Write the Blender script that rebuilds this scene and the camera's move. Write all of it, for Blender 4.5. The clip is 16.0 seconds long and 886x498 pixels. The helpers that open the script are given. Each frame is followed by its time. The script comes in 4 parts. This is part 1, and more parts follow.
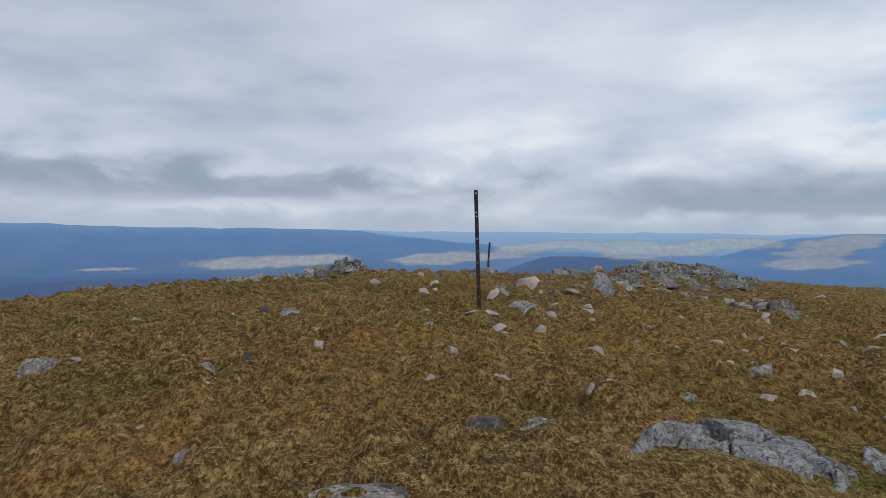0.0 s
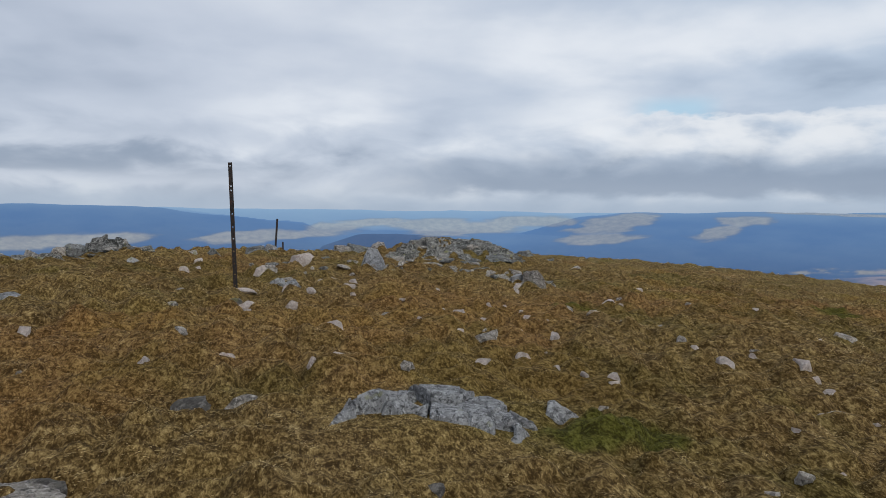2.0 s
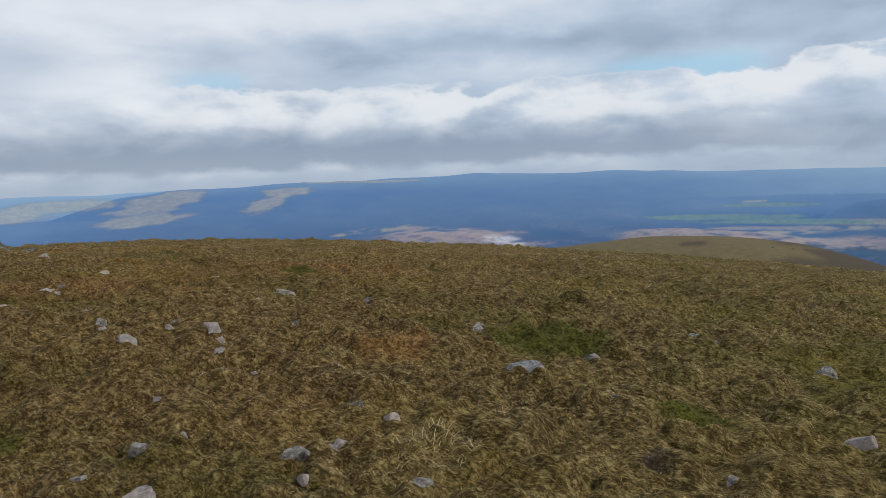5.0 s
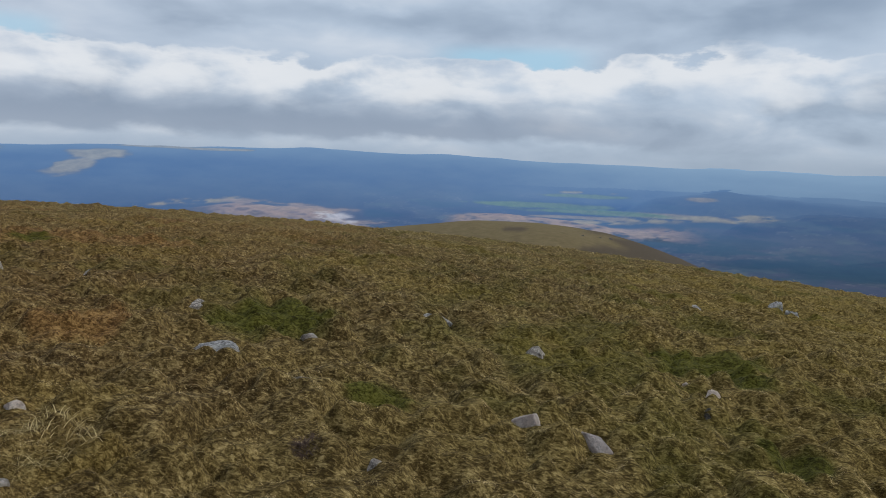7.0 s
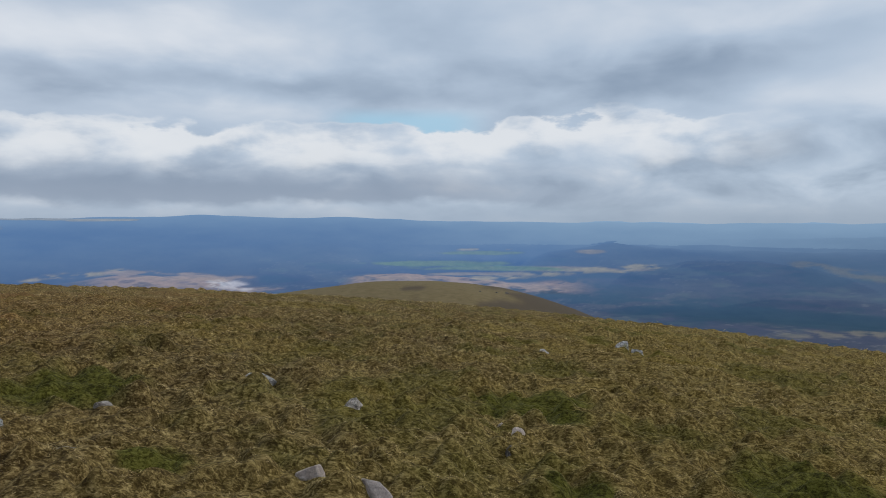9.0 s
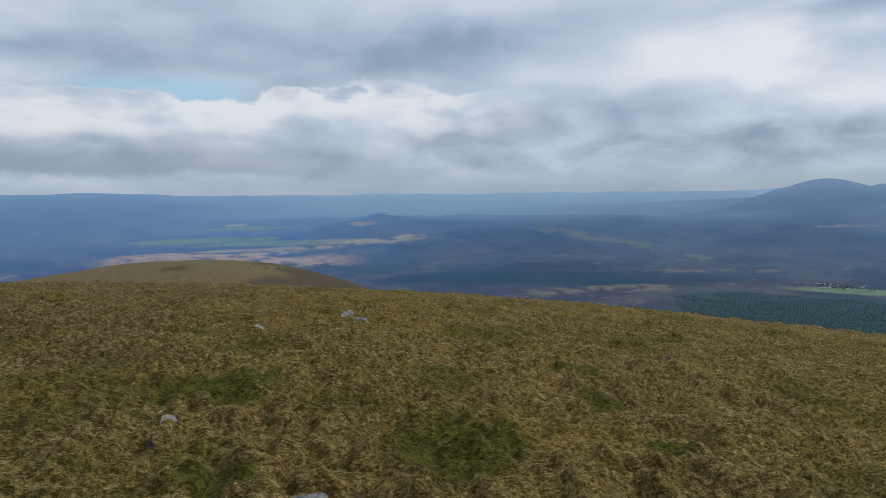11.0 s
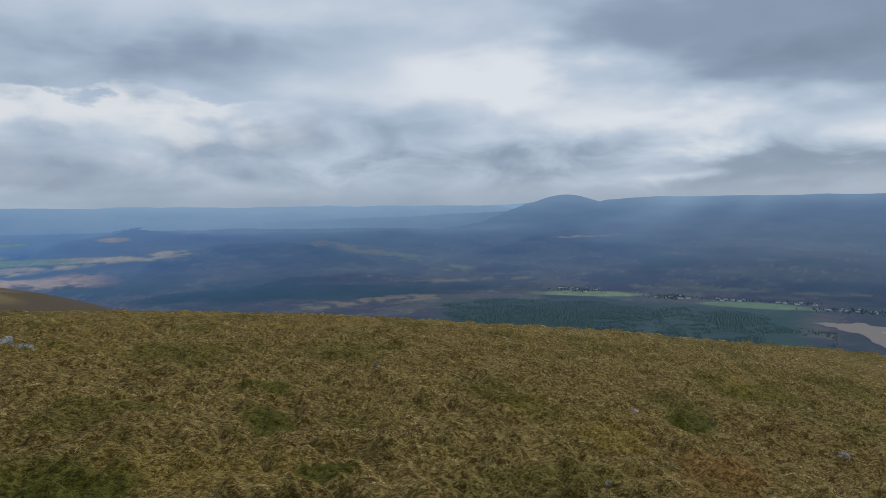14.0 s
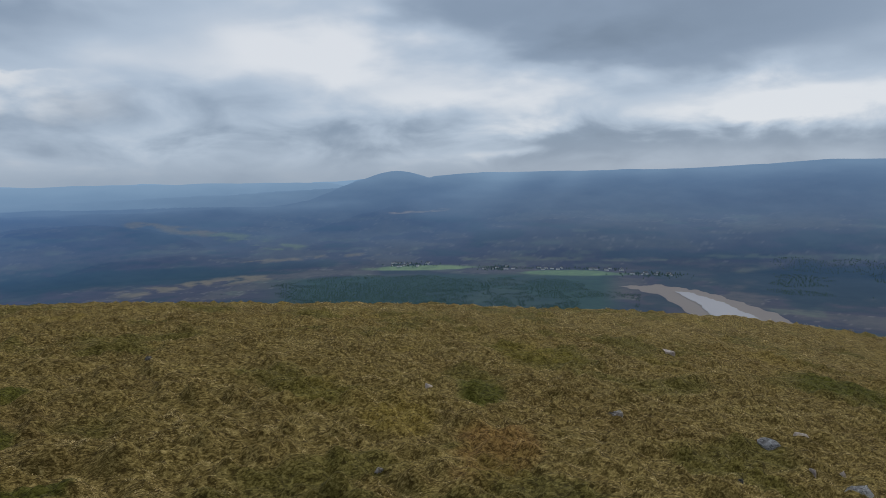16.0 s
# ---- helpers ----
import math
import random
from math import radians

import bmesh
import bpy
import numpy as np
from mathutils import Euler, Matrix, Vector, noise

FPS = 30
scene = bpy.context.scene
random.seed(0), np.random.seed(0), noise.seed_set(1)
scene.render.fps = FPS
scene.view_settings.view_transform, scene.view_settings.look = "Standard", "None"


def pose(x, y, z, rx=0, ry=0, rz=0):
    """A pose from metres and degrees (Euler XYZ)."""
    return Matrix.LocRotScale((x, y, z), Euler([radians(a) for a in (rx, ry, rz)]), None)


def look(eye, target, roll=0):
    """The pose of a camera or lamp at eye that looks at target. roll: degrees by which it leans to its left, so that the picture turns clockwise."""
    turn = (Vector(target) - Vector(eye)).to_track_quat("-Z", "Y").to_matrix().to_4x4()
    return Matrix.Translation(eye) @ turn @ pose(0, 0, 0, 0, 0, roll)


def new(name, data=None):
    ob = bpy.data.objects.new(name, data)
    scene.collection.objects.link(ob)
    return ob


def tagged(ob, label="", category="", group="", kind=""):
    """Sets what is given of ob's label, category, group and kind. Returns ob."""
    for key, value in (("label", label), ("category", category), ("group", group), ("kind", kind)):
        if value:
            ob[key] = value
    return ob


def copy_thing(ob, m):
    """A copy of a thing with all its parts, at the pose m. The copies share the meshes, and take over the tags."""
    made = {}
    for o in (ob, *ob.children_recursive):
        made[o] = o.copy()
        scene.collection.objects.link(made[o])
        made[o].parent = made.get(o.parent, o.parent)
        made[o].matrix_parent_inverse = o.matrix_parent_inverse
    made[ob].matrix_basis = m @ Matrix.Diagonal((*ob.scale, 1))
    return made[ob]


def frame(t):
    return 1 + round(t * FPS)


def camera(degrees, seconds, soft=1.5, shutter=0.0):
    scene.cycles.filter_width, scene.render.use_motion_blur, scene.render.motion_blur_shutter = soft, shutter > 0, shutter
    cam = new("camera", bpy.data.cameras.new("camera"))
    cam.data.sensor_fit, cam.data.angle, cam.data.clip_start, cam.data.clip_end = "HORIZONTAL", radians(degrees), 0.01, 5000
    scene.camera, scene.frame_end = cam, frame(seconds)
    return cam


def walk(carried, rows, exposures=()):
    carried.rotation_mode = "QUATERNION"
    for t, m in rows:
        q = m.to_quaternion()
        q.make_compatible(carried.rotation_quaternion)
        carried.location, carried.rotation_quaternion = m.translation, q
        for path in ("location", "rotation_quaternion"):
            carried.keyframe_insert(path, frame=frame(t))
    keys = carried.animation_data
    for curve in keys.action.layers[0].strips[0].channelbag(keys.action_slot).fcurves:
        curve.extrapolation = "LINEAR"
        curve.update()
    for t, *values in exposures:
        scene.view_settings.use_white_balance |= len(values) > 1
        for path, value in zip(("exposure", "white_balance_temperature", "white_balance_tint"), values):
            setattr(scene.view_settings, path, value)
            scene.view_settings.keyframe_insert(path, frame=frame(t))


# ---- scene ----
cam = camera(66.42, 16.0, soft=0.6)
ROWS = [
    (0.0, 0.001, 0.001, 1.502, 0.00, -2.03, -0.52),
    (0.5, 0.117, 0.050, 1.492, -4.11, -1.49, 0.59),
    (1.0, 0.271, 0.077, 1.485, -6.87, -2.53, -0.80),
    (1.5, 0.408, 0.056, 1.498, -12.54, -2.37, 0.73),
    (2.0, 0.581, -0.031, 1.482, -15.67, -3.73, -0.90),
    (2.5, 0.771, -0.104, 1.480, -21.36, -4.14, -0.25),
    (3.0, 0.976, -0.121, 1.476, -29.69, -2.85, -0.21),
    (3.5, 1.177, -0.141, 1.464, -36.90, -3.34, -0.64),
    (4.0, 1.323, -0.234, 1.448, -37.85, -3.93, 0.66),
    (4.5, 1.467, -0.374, 1.437, -42.57, -4.94, -0.53),
    (5.0, 1.626, -0.493, 1.419, -52.65, -6.19, 2.10),
    (5.2, 1.702, -0.535, 1.407, -55.48, -6.50, 0.99),
    (7.3, 2.329, -1.237, 1.366, -69.14, -8.35, 0.11),
    (7.5, 2.348, -1.302, 1.371, -71.22, -7.89, 1.98),
    (8.0, 2.358, -1.484, 1.381, -69.79, -6.23, 1.36),
    (8.2, 2.373, -1.568, 1.359, -69.76, -4.58, 0.32),
    (10.3, 2.688, -2.382, 1.277, -84.43, -5.90, 2.24),
    (10.5, 2.714, -2.495, 1.270, -86.10, -6.21, 1.98),
    (11.0, 2.857, -2.672, 1.232, -94.30, -5.20, 0.76),
    (11.5, 2.948, -2.867, 1.217, -98.52, -4.47, 0.79),
    (12.0, 3.016, -3.047, 1.170, -99.43, -3.30, 0.42),
    (12.5, 3.111, -3.271, 1.150, -104.18, -4.67, -0.32),
    (13.0, 3.256, -3.457, 1.099, -111.29, -4.10, -0.66),
    (13.5, 3.334, -3.608, 1.068, -113.09, -2.40, 0.38),
    (14.0, 3.370, -3.791, 1.033, -113.46, -4.23, 0.43),
    (14.5, 3.364, -3.971, 1.027, -116.15, -6.98, 0.15),
    (15.0, 3.436, -4.147, 1.007, -120.16, -7.27, -0.04),
    (15.5, 3.509, -4.293, 0.979, -127.01, -7.32, 0.28),
    (16.0, 3.522, -4.510, 0.952, -127.62, -6.34, 0.79),
]
walk(cam, [(t, pose(x, y, z, 90 + pitch, roll, yaw)) for t, x, y, z, yaw, pitch, roll in ROWS],
     exposures=[(0.0, 0.03), (5.0, 0.0), (8.0, -0.05), (12.5, -0.10), (16.0, -0.17)])


# ---- world and sun ----
def link(tree, a, b):
    tree.links.new(a, b)


def nd(tree, kind, **kw):
    n = tree.nodes.new(kind)
    for k, v in kw.items():
        if k == "op":
            n.operation = v
        elif k == "kind":
            n.noise_dimensions = v
    return n


def math_node(tree, op, a, b=None, c=None, clamp=False):
    n = tree.nodes.new("ShaderNodeMath")
    n.operation, n.use_clamp = op, clamp
    for i, v in enumerate((a, b, c)):
        if v is None:
            continue
        if isinstance(v, (int, float)):
            n.inputs[i].default_value = v
        else:
            tree.links.new(v, n.inputs[i])
    return n.outputs[0]


def vec_node(tree, op, a, b=None):
    n = tree.nodes.new("ShaderNodeVectorMath")
    n.operation = op
    for i, v in enumerate((a, b)):
        if v is None:
            continue
        if isinstance(v, tuple):
            n.inputs[i].default_value = v
        else:
            tree.links.new(v, n.inputs[i])
    return n.outputs[0]


def mix_col(tree, fac, a, b, blend="MIX"):
    n = tree.nodes.new("ShaderNodeMix")
    n.data_type, n.blend_type = "RGBA", blend
    for sock, v in ((n.inputs[0], fac), (n.inputs[6], a), (n.inputs[7], b)):
        if isinstance(v, (int, float)):
            sock.default_value = v
        elif isinstance(v, tuple):
            sock.default_value = (*v, 1)
        else:
            tree.links.new(v, sock)
    return n.outputs[2]


def noise_node(tree, vector, scale, detail=4, rough=0.55, distort=0.0):
    n = tree.nodes.new("ShaderNodeTexNoise")
    n.inputs["Scale"].default_value, n.inputs["Detail"].default_value = scale, detail
    n.inputs["Roughness"].default_value, n.inputs["Distortion"].default_value = rough, distort
    if vector is not None:
        tree.links.new(vector, n.inputs["Vector"])
    return n.outputs["Fac"]


def ramp(tree, fac, lo, hi):
    """0 below lo, 1 above hi, smooth between."""
    n = tree.nodes.new("ShaderNodeMapRange")
    n.interpolation_type = "SMOOTHSTEP"
    n.inputs[1].default_value, n.inputs[2].default_value = lo, hi
    tree.links.new(fac, n.inputs[0])
    return n.outputs[0]


SUN_AZ, SUN_EL = -152.0, 38.0  # degrees, left of north positive

world = bpy.data.worlds.new("overcast_sky")
scene.world = world
world.use_nodes = True
wt = world.node_tree
wt.nodes.clear()
w_out = wt.nodes.new("ShaderNodeOutputWorld")
sky = wt.nodes.new("ShaderNodeTexSky")
sky.sky_type, sky.sun_disc = "NISHITA", False
sky.sun_elevation, sky.sun_rotation = radians(SUN_EL), radians(-SUN_AZ)
sky.altitude = 800
co = wt.nodes.new("ShaderNodeTexCoord").outputs["Generated"]
sep = wt.nodes.new("ShaderNodeSeparateXYZ")
link(wt, co, sep.inputs[0])
sx, sy, sz = sep.outputs
el = math_node(wt, "MULTIPLY", math_node(wt, "ARCSINE", sz), 57.2958)
az = math_node(wt, "MULTIPLY", math_node(wt, "ARCTAN2", math_node(wt, "MULTIPLY", sx, -1.0), sy), 57.2958)
flat = math_node(wt, "ADD", math_node(wt, "MAXIMUM", sz, 0.0), 0.20)
lay = wt.nodes.new("ShaderNodeCombineXYZ")
link(wt, math_node(wt, "DIVIDE", sx, flat), lay.inputs[0])
link(wt, math_node(wt, "DIVIDE", sy, flat), lay.inputs[1])
layer = lay.outputs[0]
big = noise_node(wt, layer, 1.0, 3, 0.45, 0.25)
mid = noise_node(wt, vec_node(wt, "ADD", layer, (7.3, 2.1, 0.0)), 2.4, 4, 0.48, 0.15)
strip = wt.nodes.new("ShaderNodeCombineXYZ")
link(wt, math_node(wt, "MULTIPLY", az, 0.14), strip.inputs[0])
link(wt, math_node(wt, "MULTIPLY", el, 0.34), strip.inputs[1])
streak = noise_node(wt, strip.outputs[0], 1.0, 5, 0.50, 0.35)
near_sky = math_node(wt, "SUBTRACT", 1.0, ramp(wt, el, 3.0, 9.0))
tone = math_node(wt, "ADD", math_node(wt, "MULTIPLY", big, 0.55), math_node(wt, "MULTIPLY", mid, 0.45))
both = nd(wt, "ShaderNodeMix")
link(wt, near_sky, both.inputs[0])
link(wt, tone, both.inputs[2])
link(wt, streak, both.inputs[3])
tone = math_node(wt, "MULTIPLY_ADD", both.outputs[0], 0.68, 0.165)
# ragged edges for the single clouds
az_w = math_node(wt, "ADD", az, math_node(wt, "MULTIPLY", math_node(wt, "SUBTRACT", mid, 0.5), 14.0))
el_w = math_node(wt, "ADD", el, math_node(wt, "MULTIPLY", math_node(wt, "SUBTRACT", streak, 0.5), 4.0))


def cloud_at(tone, ca, ce, wa, we, amount):
    u = math_node(wt, "DIVIDE", math_node(wt, "SUBTRACT", az_w, ca), wa)
    v = math_node(wt, "DIVIDE", math_node(wt, "SUBTRACT", el_w, ce), we)
    q = math_node(wt, "MULTIPLY_ADD", u, u, math_node(wt, "MULTIPLY", v, v))
    return math_node(wt, "MULTIPLY_ADD", math_node(wt, "EXPONENT", math_node(wt, "MULTIPLY", q, -1.0)), amount, tone)


for q in ((24, 14, 14, 5, -0.08), (14, 16, 20, 3, -0.01), (16, 4, 20, 3, -0.05), (-12, 14, 14, 3, 0.07), (-28, 12.5, 14, 3, 0.12), (-28, 7, 7, 1.3, 0.15), (-3, 7.2, 9, 1.6, 0.12), (7, 4.4, 8, 0.7, 0.10), (-18.5, 2.6, 4, 0.6, 0.14), (17, 1.3, 9, 0.5, 0.14),
          (19, 9, 12, 2, -0.10), (26, 3.2, 18, 1.8, -0.16), (4, 2.6, 18, 0.9, -0.04), (-30, 2.8, 16, 0.6, -0.09), (-5, 16, 14, 3, 0.03)):
    tone = cloud_at(tone, *q)
for q in ((-54, 10.4, 22, 1.3, -0.14), (-52, 14, 18, 2.2, 0.12), (-42, 2.4, 24, 0.6, -0.07), (-44, 4.2, 18, 0.9, -0.07), (-62, 2.6, 12, 0.8, -0.06), (-78, 3.2, 12, 1.0, 0.06),
          (-94, 11, 14, 2.2, -0.15), (-94, 15, 14, 2.0, 0.08), (-118, 11, 9, 2.4, 0.15), (-108, 6, 9, 1.8, -0.07), (-126, 12.5, 9, 2.5, -0.10)):
    tone = cloud_at(tone, *q)
for q in ((-115, 2.0, 26, 2.0, -0.10), (-152, 2.2, 20, 1.8, -0.10), (-150, 15, 20, 5, -0.26), (-115, 9.5, 8, 2.2, 0.16), (-131, 6.4, 9, 1.6, 0.19), (-154.5, 5.2, 7, 1.4, 0.45), (-147, 9.5, 11, 3.2, -0.26), (-132, 1.6, 4, 0.6, 0.16), (-142, 2.6, 9, 0.8, -0.10),
          (-101, 5.0, 7, 1.5, -0.10), (-160, 2.2, 12, 0.9, -0.08)):
    tone = cloud_at(tone, *q)
warm = ramp(wt, az, -70.0, 10.0)
cloud = mix_col(wt, ramp(wt, tone, 0.28, 0.52), mix_col(wt, warm, (0.28, 0.365, 0.49), (0.31, 0.375, 0.49)), mix_col(wt, warm, (0.505, 0.61, 0.75), (0.565, 0.625, 0.735)))
cloud = mix_col(wt, ramp(wt, tone, 0.02, 0.32), (0.185, 0.25, 0.345), cloud)
cloud = mix_col(wt, ramp(wt, tone, 0.46, 0.72), cloud, (0.84, 0.88, 0.94))
# the bank of white heaped cloud under a slit of blue
puff = wt.nodes.new("ShaderNodeCombineXYZ")
link(wt, math_node(wt, "MULTIPLY", az, 0.16), puff.inputs[0])
link(wt, math_node(wt, "MULTIPLY", el, 0.35), puff.inputs[1])
heap = noise_node(wt, puff.outputs[0], 1.0, 5, 0.52, 0.1)
side = math_node(wt, "MULTIPLY", ramp(wt, az, -106.0, -92.0), math_node(wt, "SUBTRACT", 1.0, ramp(wt, az, -36.0, -22.0)))
el_h = math_node(wt, "ADD", el, math_node(wt, "MULTIPLY", math_node(wt, "SUBTRACT", heap, 0.5), 6.0))
swell = math_node(wt, "DIVIDE", math_node(wt, "ADD", az, 87.0), 9.0)
el_h = math_node(wt, "SUBTRACT", el_h, math_node(wt, "MULTIPLY", math_node(wt, "EXPONENT", math_node(wt, "MULTIPLY", math_node(wt, "MULTIPLY", swell, swell), -1.0)), 1.3))
bank = math_node(wt, "MULTIPLY", ramp(wt, el_h, 2.8, 6.2), math_node(wt, "SUBTRACT", 1.0, ramp(wt, el_h, 6.9, 7.4)))
bank = math_node(wt, "MULTIPLY", math_node(wt, "MULTIPLY", bank, side), ramp(wt, heap, 0.30, 0.55))
cloud = mix_col(wt, math_node(wt, "MULTIPLY", bank, 0.82), cloud, (0.89, 0.91, 0.94))
el_b = math_node(wt, "ADD", el, math_node(wt, "MULTIPLY", math_node(wt, "SUBTRACT", heap, 0.5), 3.0))
base_dark = math_node(wt, "MULTIPLY", ramp(wt, el_b, 0.6, 1.5), math_node(wt, "SUBTRACT", 1.0, ramp(wt, el_b, 2.2, 5.2)))
long_side = math_node(wt, "MULTIPLY", ramp(wt, az, -106.0, -66.0), math_node(wt, "SUBTRACT", 1.0, ramp(wt, az, -20.0, -4.0)))
cloud = mix_col(wt, math_node(wt, "MULTIPLY", math_node(wt, "MULTIPLY", base_dark, long_side), 0.85), cloud, (0.285, 0.355, 0.475))
slit = math_node(wt, "MULTIPLY", ramp(wt, el_h, 6.9, 7.4), math_node(wt, "SUBTRACT", 1.0, ramp(wt, el, 7.9, 9.2)))
gap_a = math_node(wt, "MULTIPLY", ramp(wt, az, -80.0, -75.0), math_node(wt, "SUBTRACT", 1.0, ramp(wt, az, -69.0, -64.0)))
gap_b = math_node(wt, "MULTIPLY", ramp(wt, az, -38.5, -35.5), math_node(wt, "SUBTRACT", 1.0, ramp(wt, az, -33.5, -30.0)))
slit = math_node(wt, "MULTIPLY", slit, math_node(wt, "MAXIMUM", gap_a, math_node(wt, "MULTIPLY", gap_b, 0.8)))
blue = mix_col(wt, 1.0, sky.outputs[0], (0.085, 0.085, 0.085), "MULTIPLY")
cloud = mix_col(wt, math_node(wt, "MULTIPLY", slit, 0.8), cloud, (0.40, 0.66, 0.85))
# pale air along the skyline
pale = math_node(wt, "SUBTRACT", 1.0, ramp(wt, el, -0.4, 2.0))
cloud = mix_col(wt, math_node(wt, "MULTIPLY", pale, 0.75), cloud, mix_col(wt, ramp(wt, az, -100.0, -70.0), (0.32, 0.41, 0.53), (0.375, 0.47, 0.60)))
whole = mix_col(wt, 0.06, cloud, blue)
bg = wt.nodes.new("ShaderNodeBackground")
link(wt, whole, bg.inputs[0])
bg.inputs[1].default_value = 0.95
link(wt, bg.outputs[0], w_out.inputs[0])

sun = new("sun", bpy.data.lights.new("sun", "SUN"))
sun.data.energy, sun.data.angle, sun.data.color = 1.5, radians(10), (1.0, 0.96, 0.90)
sun.matrix_world = look((0, 0, 0), (math.sin(radians(SUN_AZ)) * math.cos(radians(SUN_EL)),
                                    -math.cos(radians(SUN_AZ)) * math.cos(radians(SUN_EL)), -math.sin(radians(SUN_EL))))


# ---- numbers on a grid: smooth noise ----
def value_noise(x, y, seed=0):
    xi, yi = np.floor(x).astype(np.int64), np.floor(y).astype(np.int64)
    xf, yf = x - xi, y - yi
    u, v = xf * xf * (3 - 2 * xf), yf * yf * (3 - 2 * yf)

    def h(a, b):
        n = (a * 374761393 + b * 668265263 + seed * 1442695041) & 0xFFFFFFFF
        n = ((n ^ (n >> 13)) * 1274126177) & 0xFFFFFFFF
        return ((n ^ (n >> 16)) & 0xFFFF) / 65535.0
    return ((h(xi, yi) * (1 - u) + h(xi + 1, yi) * u) * (1 - v) + (h(xi, yi + 1) * (1 - u) + h(xi + 1, yi + 1) * u) * v)


def fbm(x, y, size, octaves=4, seed=0):
    """Smooth noise from -1 to 1, its largest forms about size metres across."""
    total, amp, norm, x, y = 0.0, 1.0, 0.0, np.asarray(x, float) / size, np.asarray(y, float) / size
    for o in range(octaves):
        total = total + amp * (value_noise(x + 31.7 * o, y - 17.3 * o, seed + o) * 2 - 1)
        norm, amp, x, y = norm + amp, amp * 0.5, x * 2.03, y * 2.03
    return total / norm


def smooth(x, lo, hi):
    t = np.clip((x - lo) / (hi - lo), 0, 1)
    return t * t * (3 - 2 * t)


# ---- materials ----
def material(name):
    m = bpy.data.materials.new(name)
    m.use_nodes = True
    t = m.node_tree
    return m, t, t.nodes["Principled BSDF"]


def attr(tree, name):
    n = tree.nodes.new("ShaderNodeAttribute")
    n.attribute_name = name
    return n


def bump(tree, shader, height, strength, distance):
    b = tree.nodes.new("ShaderNodeBump")
    b.inputs["Strength"].default_value, b.inputs["Distance"].default_value = strength, distance
    tree.links.new(height, b.inputs["Height"])
    tree.links.new(b.outputs[0], shader.inputs["Normal"])


STRAW, OLIVE, BROWN = (0.78, 0.61, 0.30), (0.25, 0.188, 0.060), (0.115, 0.078, 0.030)
MOSS, RUST, YELLOW = (0.095, 0.105, 0.012), (0.37, 0.172, 0.058), (0.34, 0.25, 0.035)


def turf_colour(t, tone_in, fine):
    """Colours of the turf from its own tone (0 to 1) and the masks that the mesh carries."""
    col = mix_col(t, ramp(t, tone_in, 0.25, 0.75), BROWN, OLIVE)
    col = mix_col(t, ramp(t, fine, 0.46, 0.85), col, STRAW)
    col = mix_col(t, math_node(t, "MULTIPLY", attr(t, "rust").outputs["Fac"], 0.52), col, RUST)
    col = mix_col(t, math_node(t, "MULTIPLY", attr(t, "yellow").outputs["Fac"], 0.5), col, YELLOW)
    col = mix_col(t, math_node(t, "MULTIPLY", attr(t, "moss").outputs["Fac"], 0.82), col, MOSS)
    return col


turf, t, p = material("turf")
pos = t.nodes.new("ShaderNodeNewGeometry").outputs["Position"]
broad = math_node(t, "ADD", math_node(t, "MULTIPLY", noise_node(t, pos, 0.9, 4, 0.6), 0.6), math_node(t, "MULTIPLY", noise_node(t, pos, 0.045, 5, 0.6), 0.4))
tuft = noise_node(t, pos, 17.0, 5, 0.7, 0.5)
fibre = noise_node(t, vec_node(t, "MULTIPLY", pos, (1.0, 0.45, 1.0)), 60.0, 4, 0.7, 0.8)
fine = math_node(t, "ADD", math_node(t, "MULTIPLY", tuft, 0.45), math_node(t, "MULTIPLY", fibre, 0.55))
# shade of the gaps between tufts, put into the colour by noise
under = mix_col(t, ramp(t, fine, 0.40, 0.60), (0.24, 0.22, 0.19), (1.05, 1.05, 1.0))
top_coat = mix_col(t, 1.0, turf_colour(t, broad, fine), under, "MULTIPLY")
heath = attr(t, "heath").outputs["Fac"]
slope_col = mix_col(t, noise_node(t, pos, 0.25, 6, 0.8), (0.075, 0.056, 0.024), (0.25, 0.195, 0.10))
top_coat = mix_col(t, ramp(t, heath, 0.0, 0.45), top_coat, slope_col)
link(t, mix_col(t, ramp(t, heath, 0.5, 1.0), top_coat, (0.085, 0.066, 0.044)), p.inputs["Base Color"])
p.inputs["Roughness"].default_value = 0.95
p.inputs["Specular IOR Level"].default_value = 0.1
bump(t, p, fine, 0.9, 0.05)

blade, t, p = material("dry_grass")
own = attr(t, "tone").outputs["Fac"]
pos = t.nodes.new("ShaderNodeNewGeometry").outputs["Position"]
broad = noise_node(t, pos, 0.9, 4, 0.6)
link(t, turf_colour(t, broad, own), p.inputs["Base Color"])
p.inputs["Roughness"].default_value = 0.8
p.inputs["Specular IOR Level"].default_value = 0.06
link(t, attr(t, "lie").outputs["Vector"], p.inputs["Normal"])


heather, t, p = material("dead_heather")
link(t, mix_col(t, attr(t, "tone").outputs["Fac"], (0.035, 0.020, 0.012), (0.12, 0.07, 0.045)), p.inputs["Base Color"])
p.inputs["Roughness"].default_value = 0.9


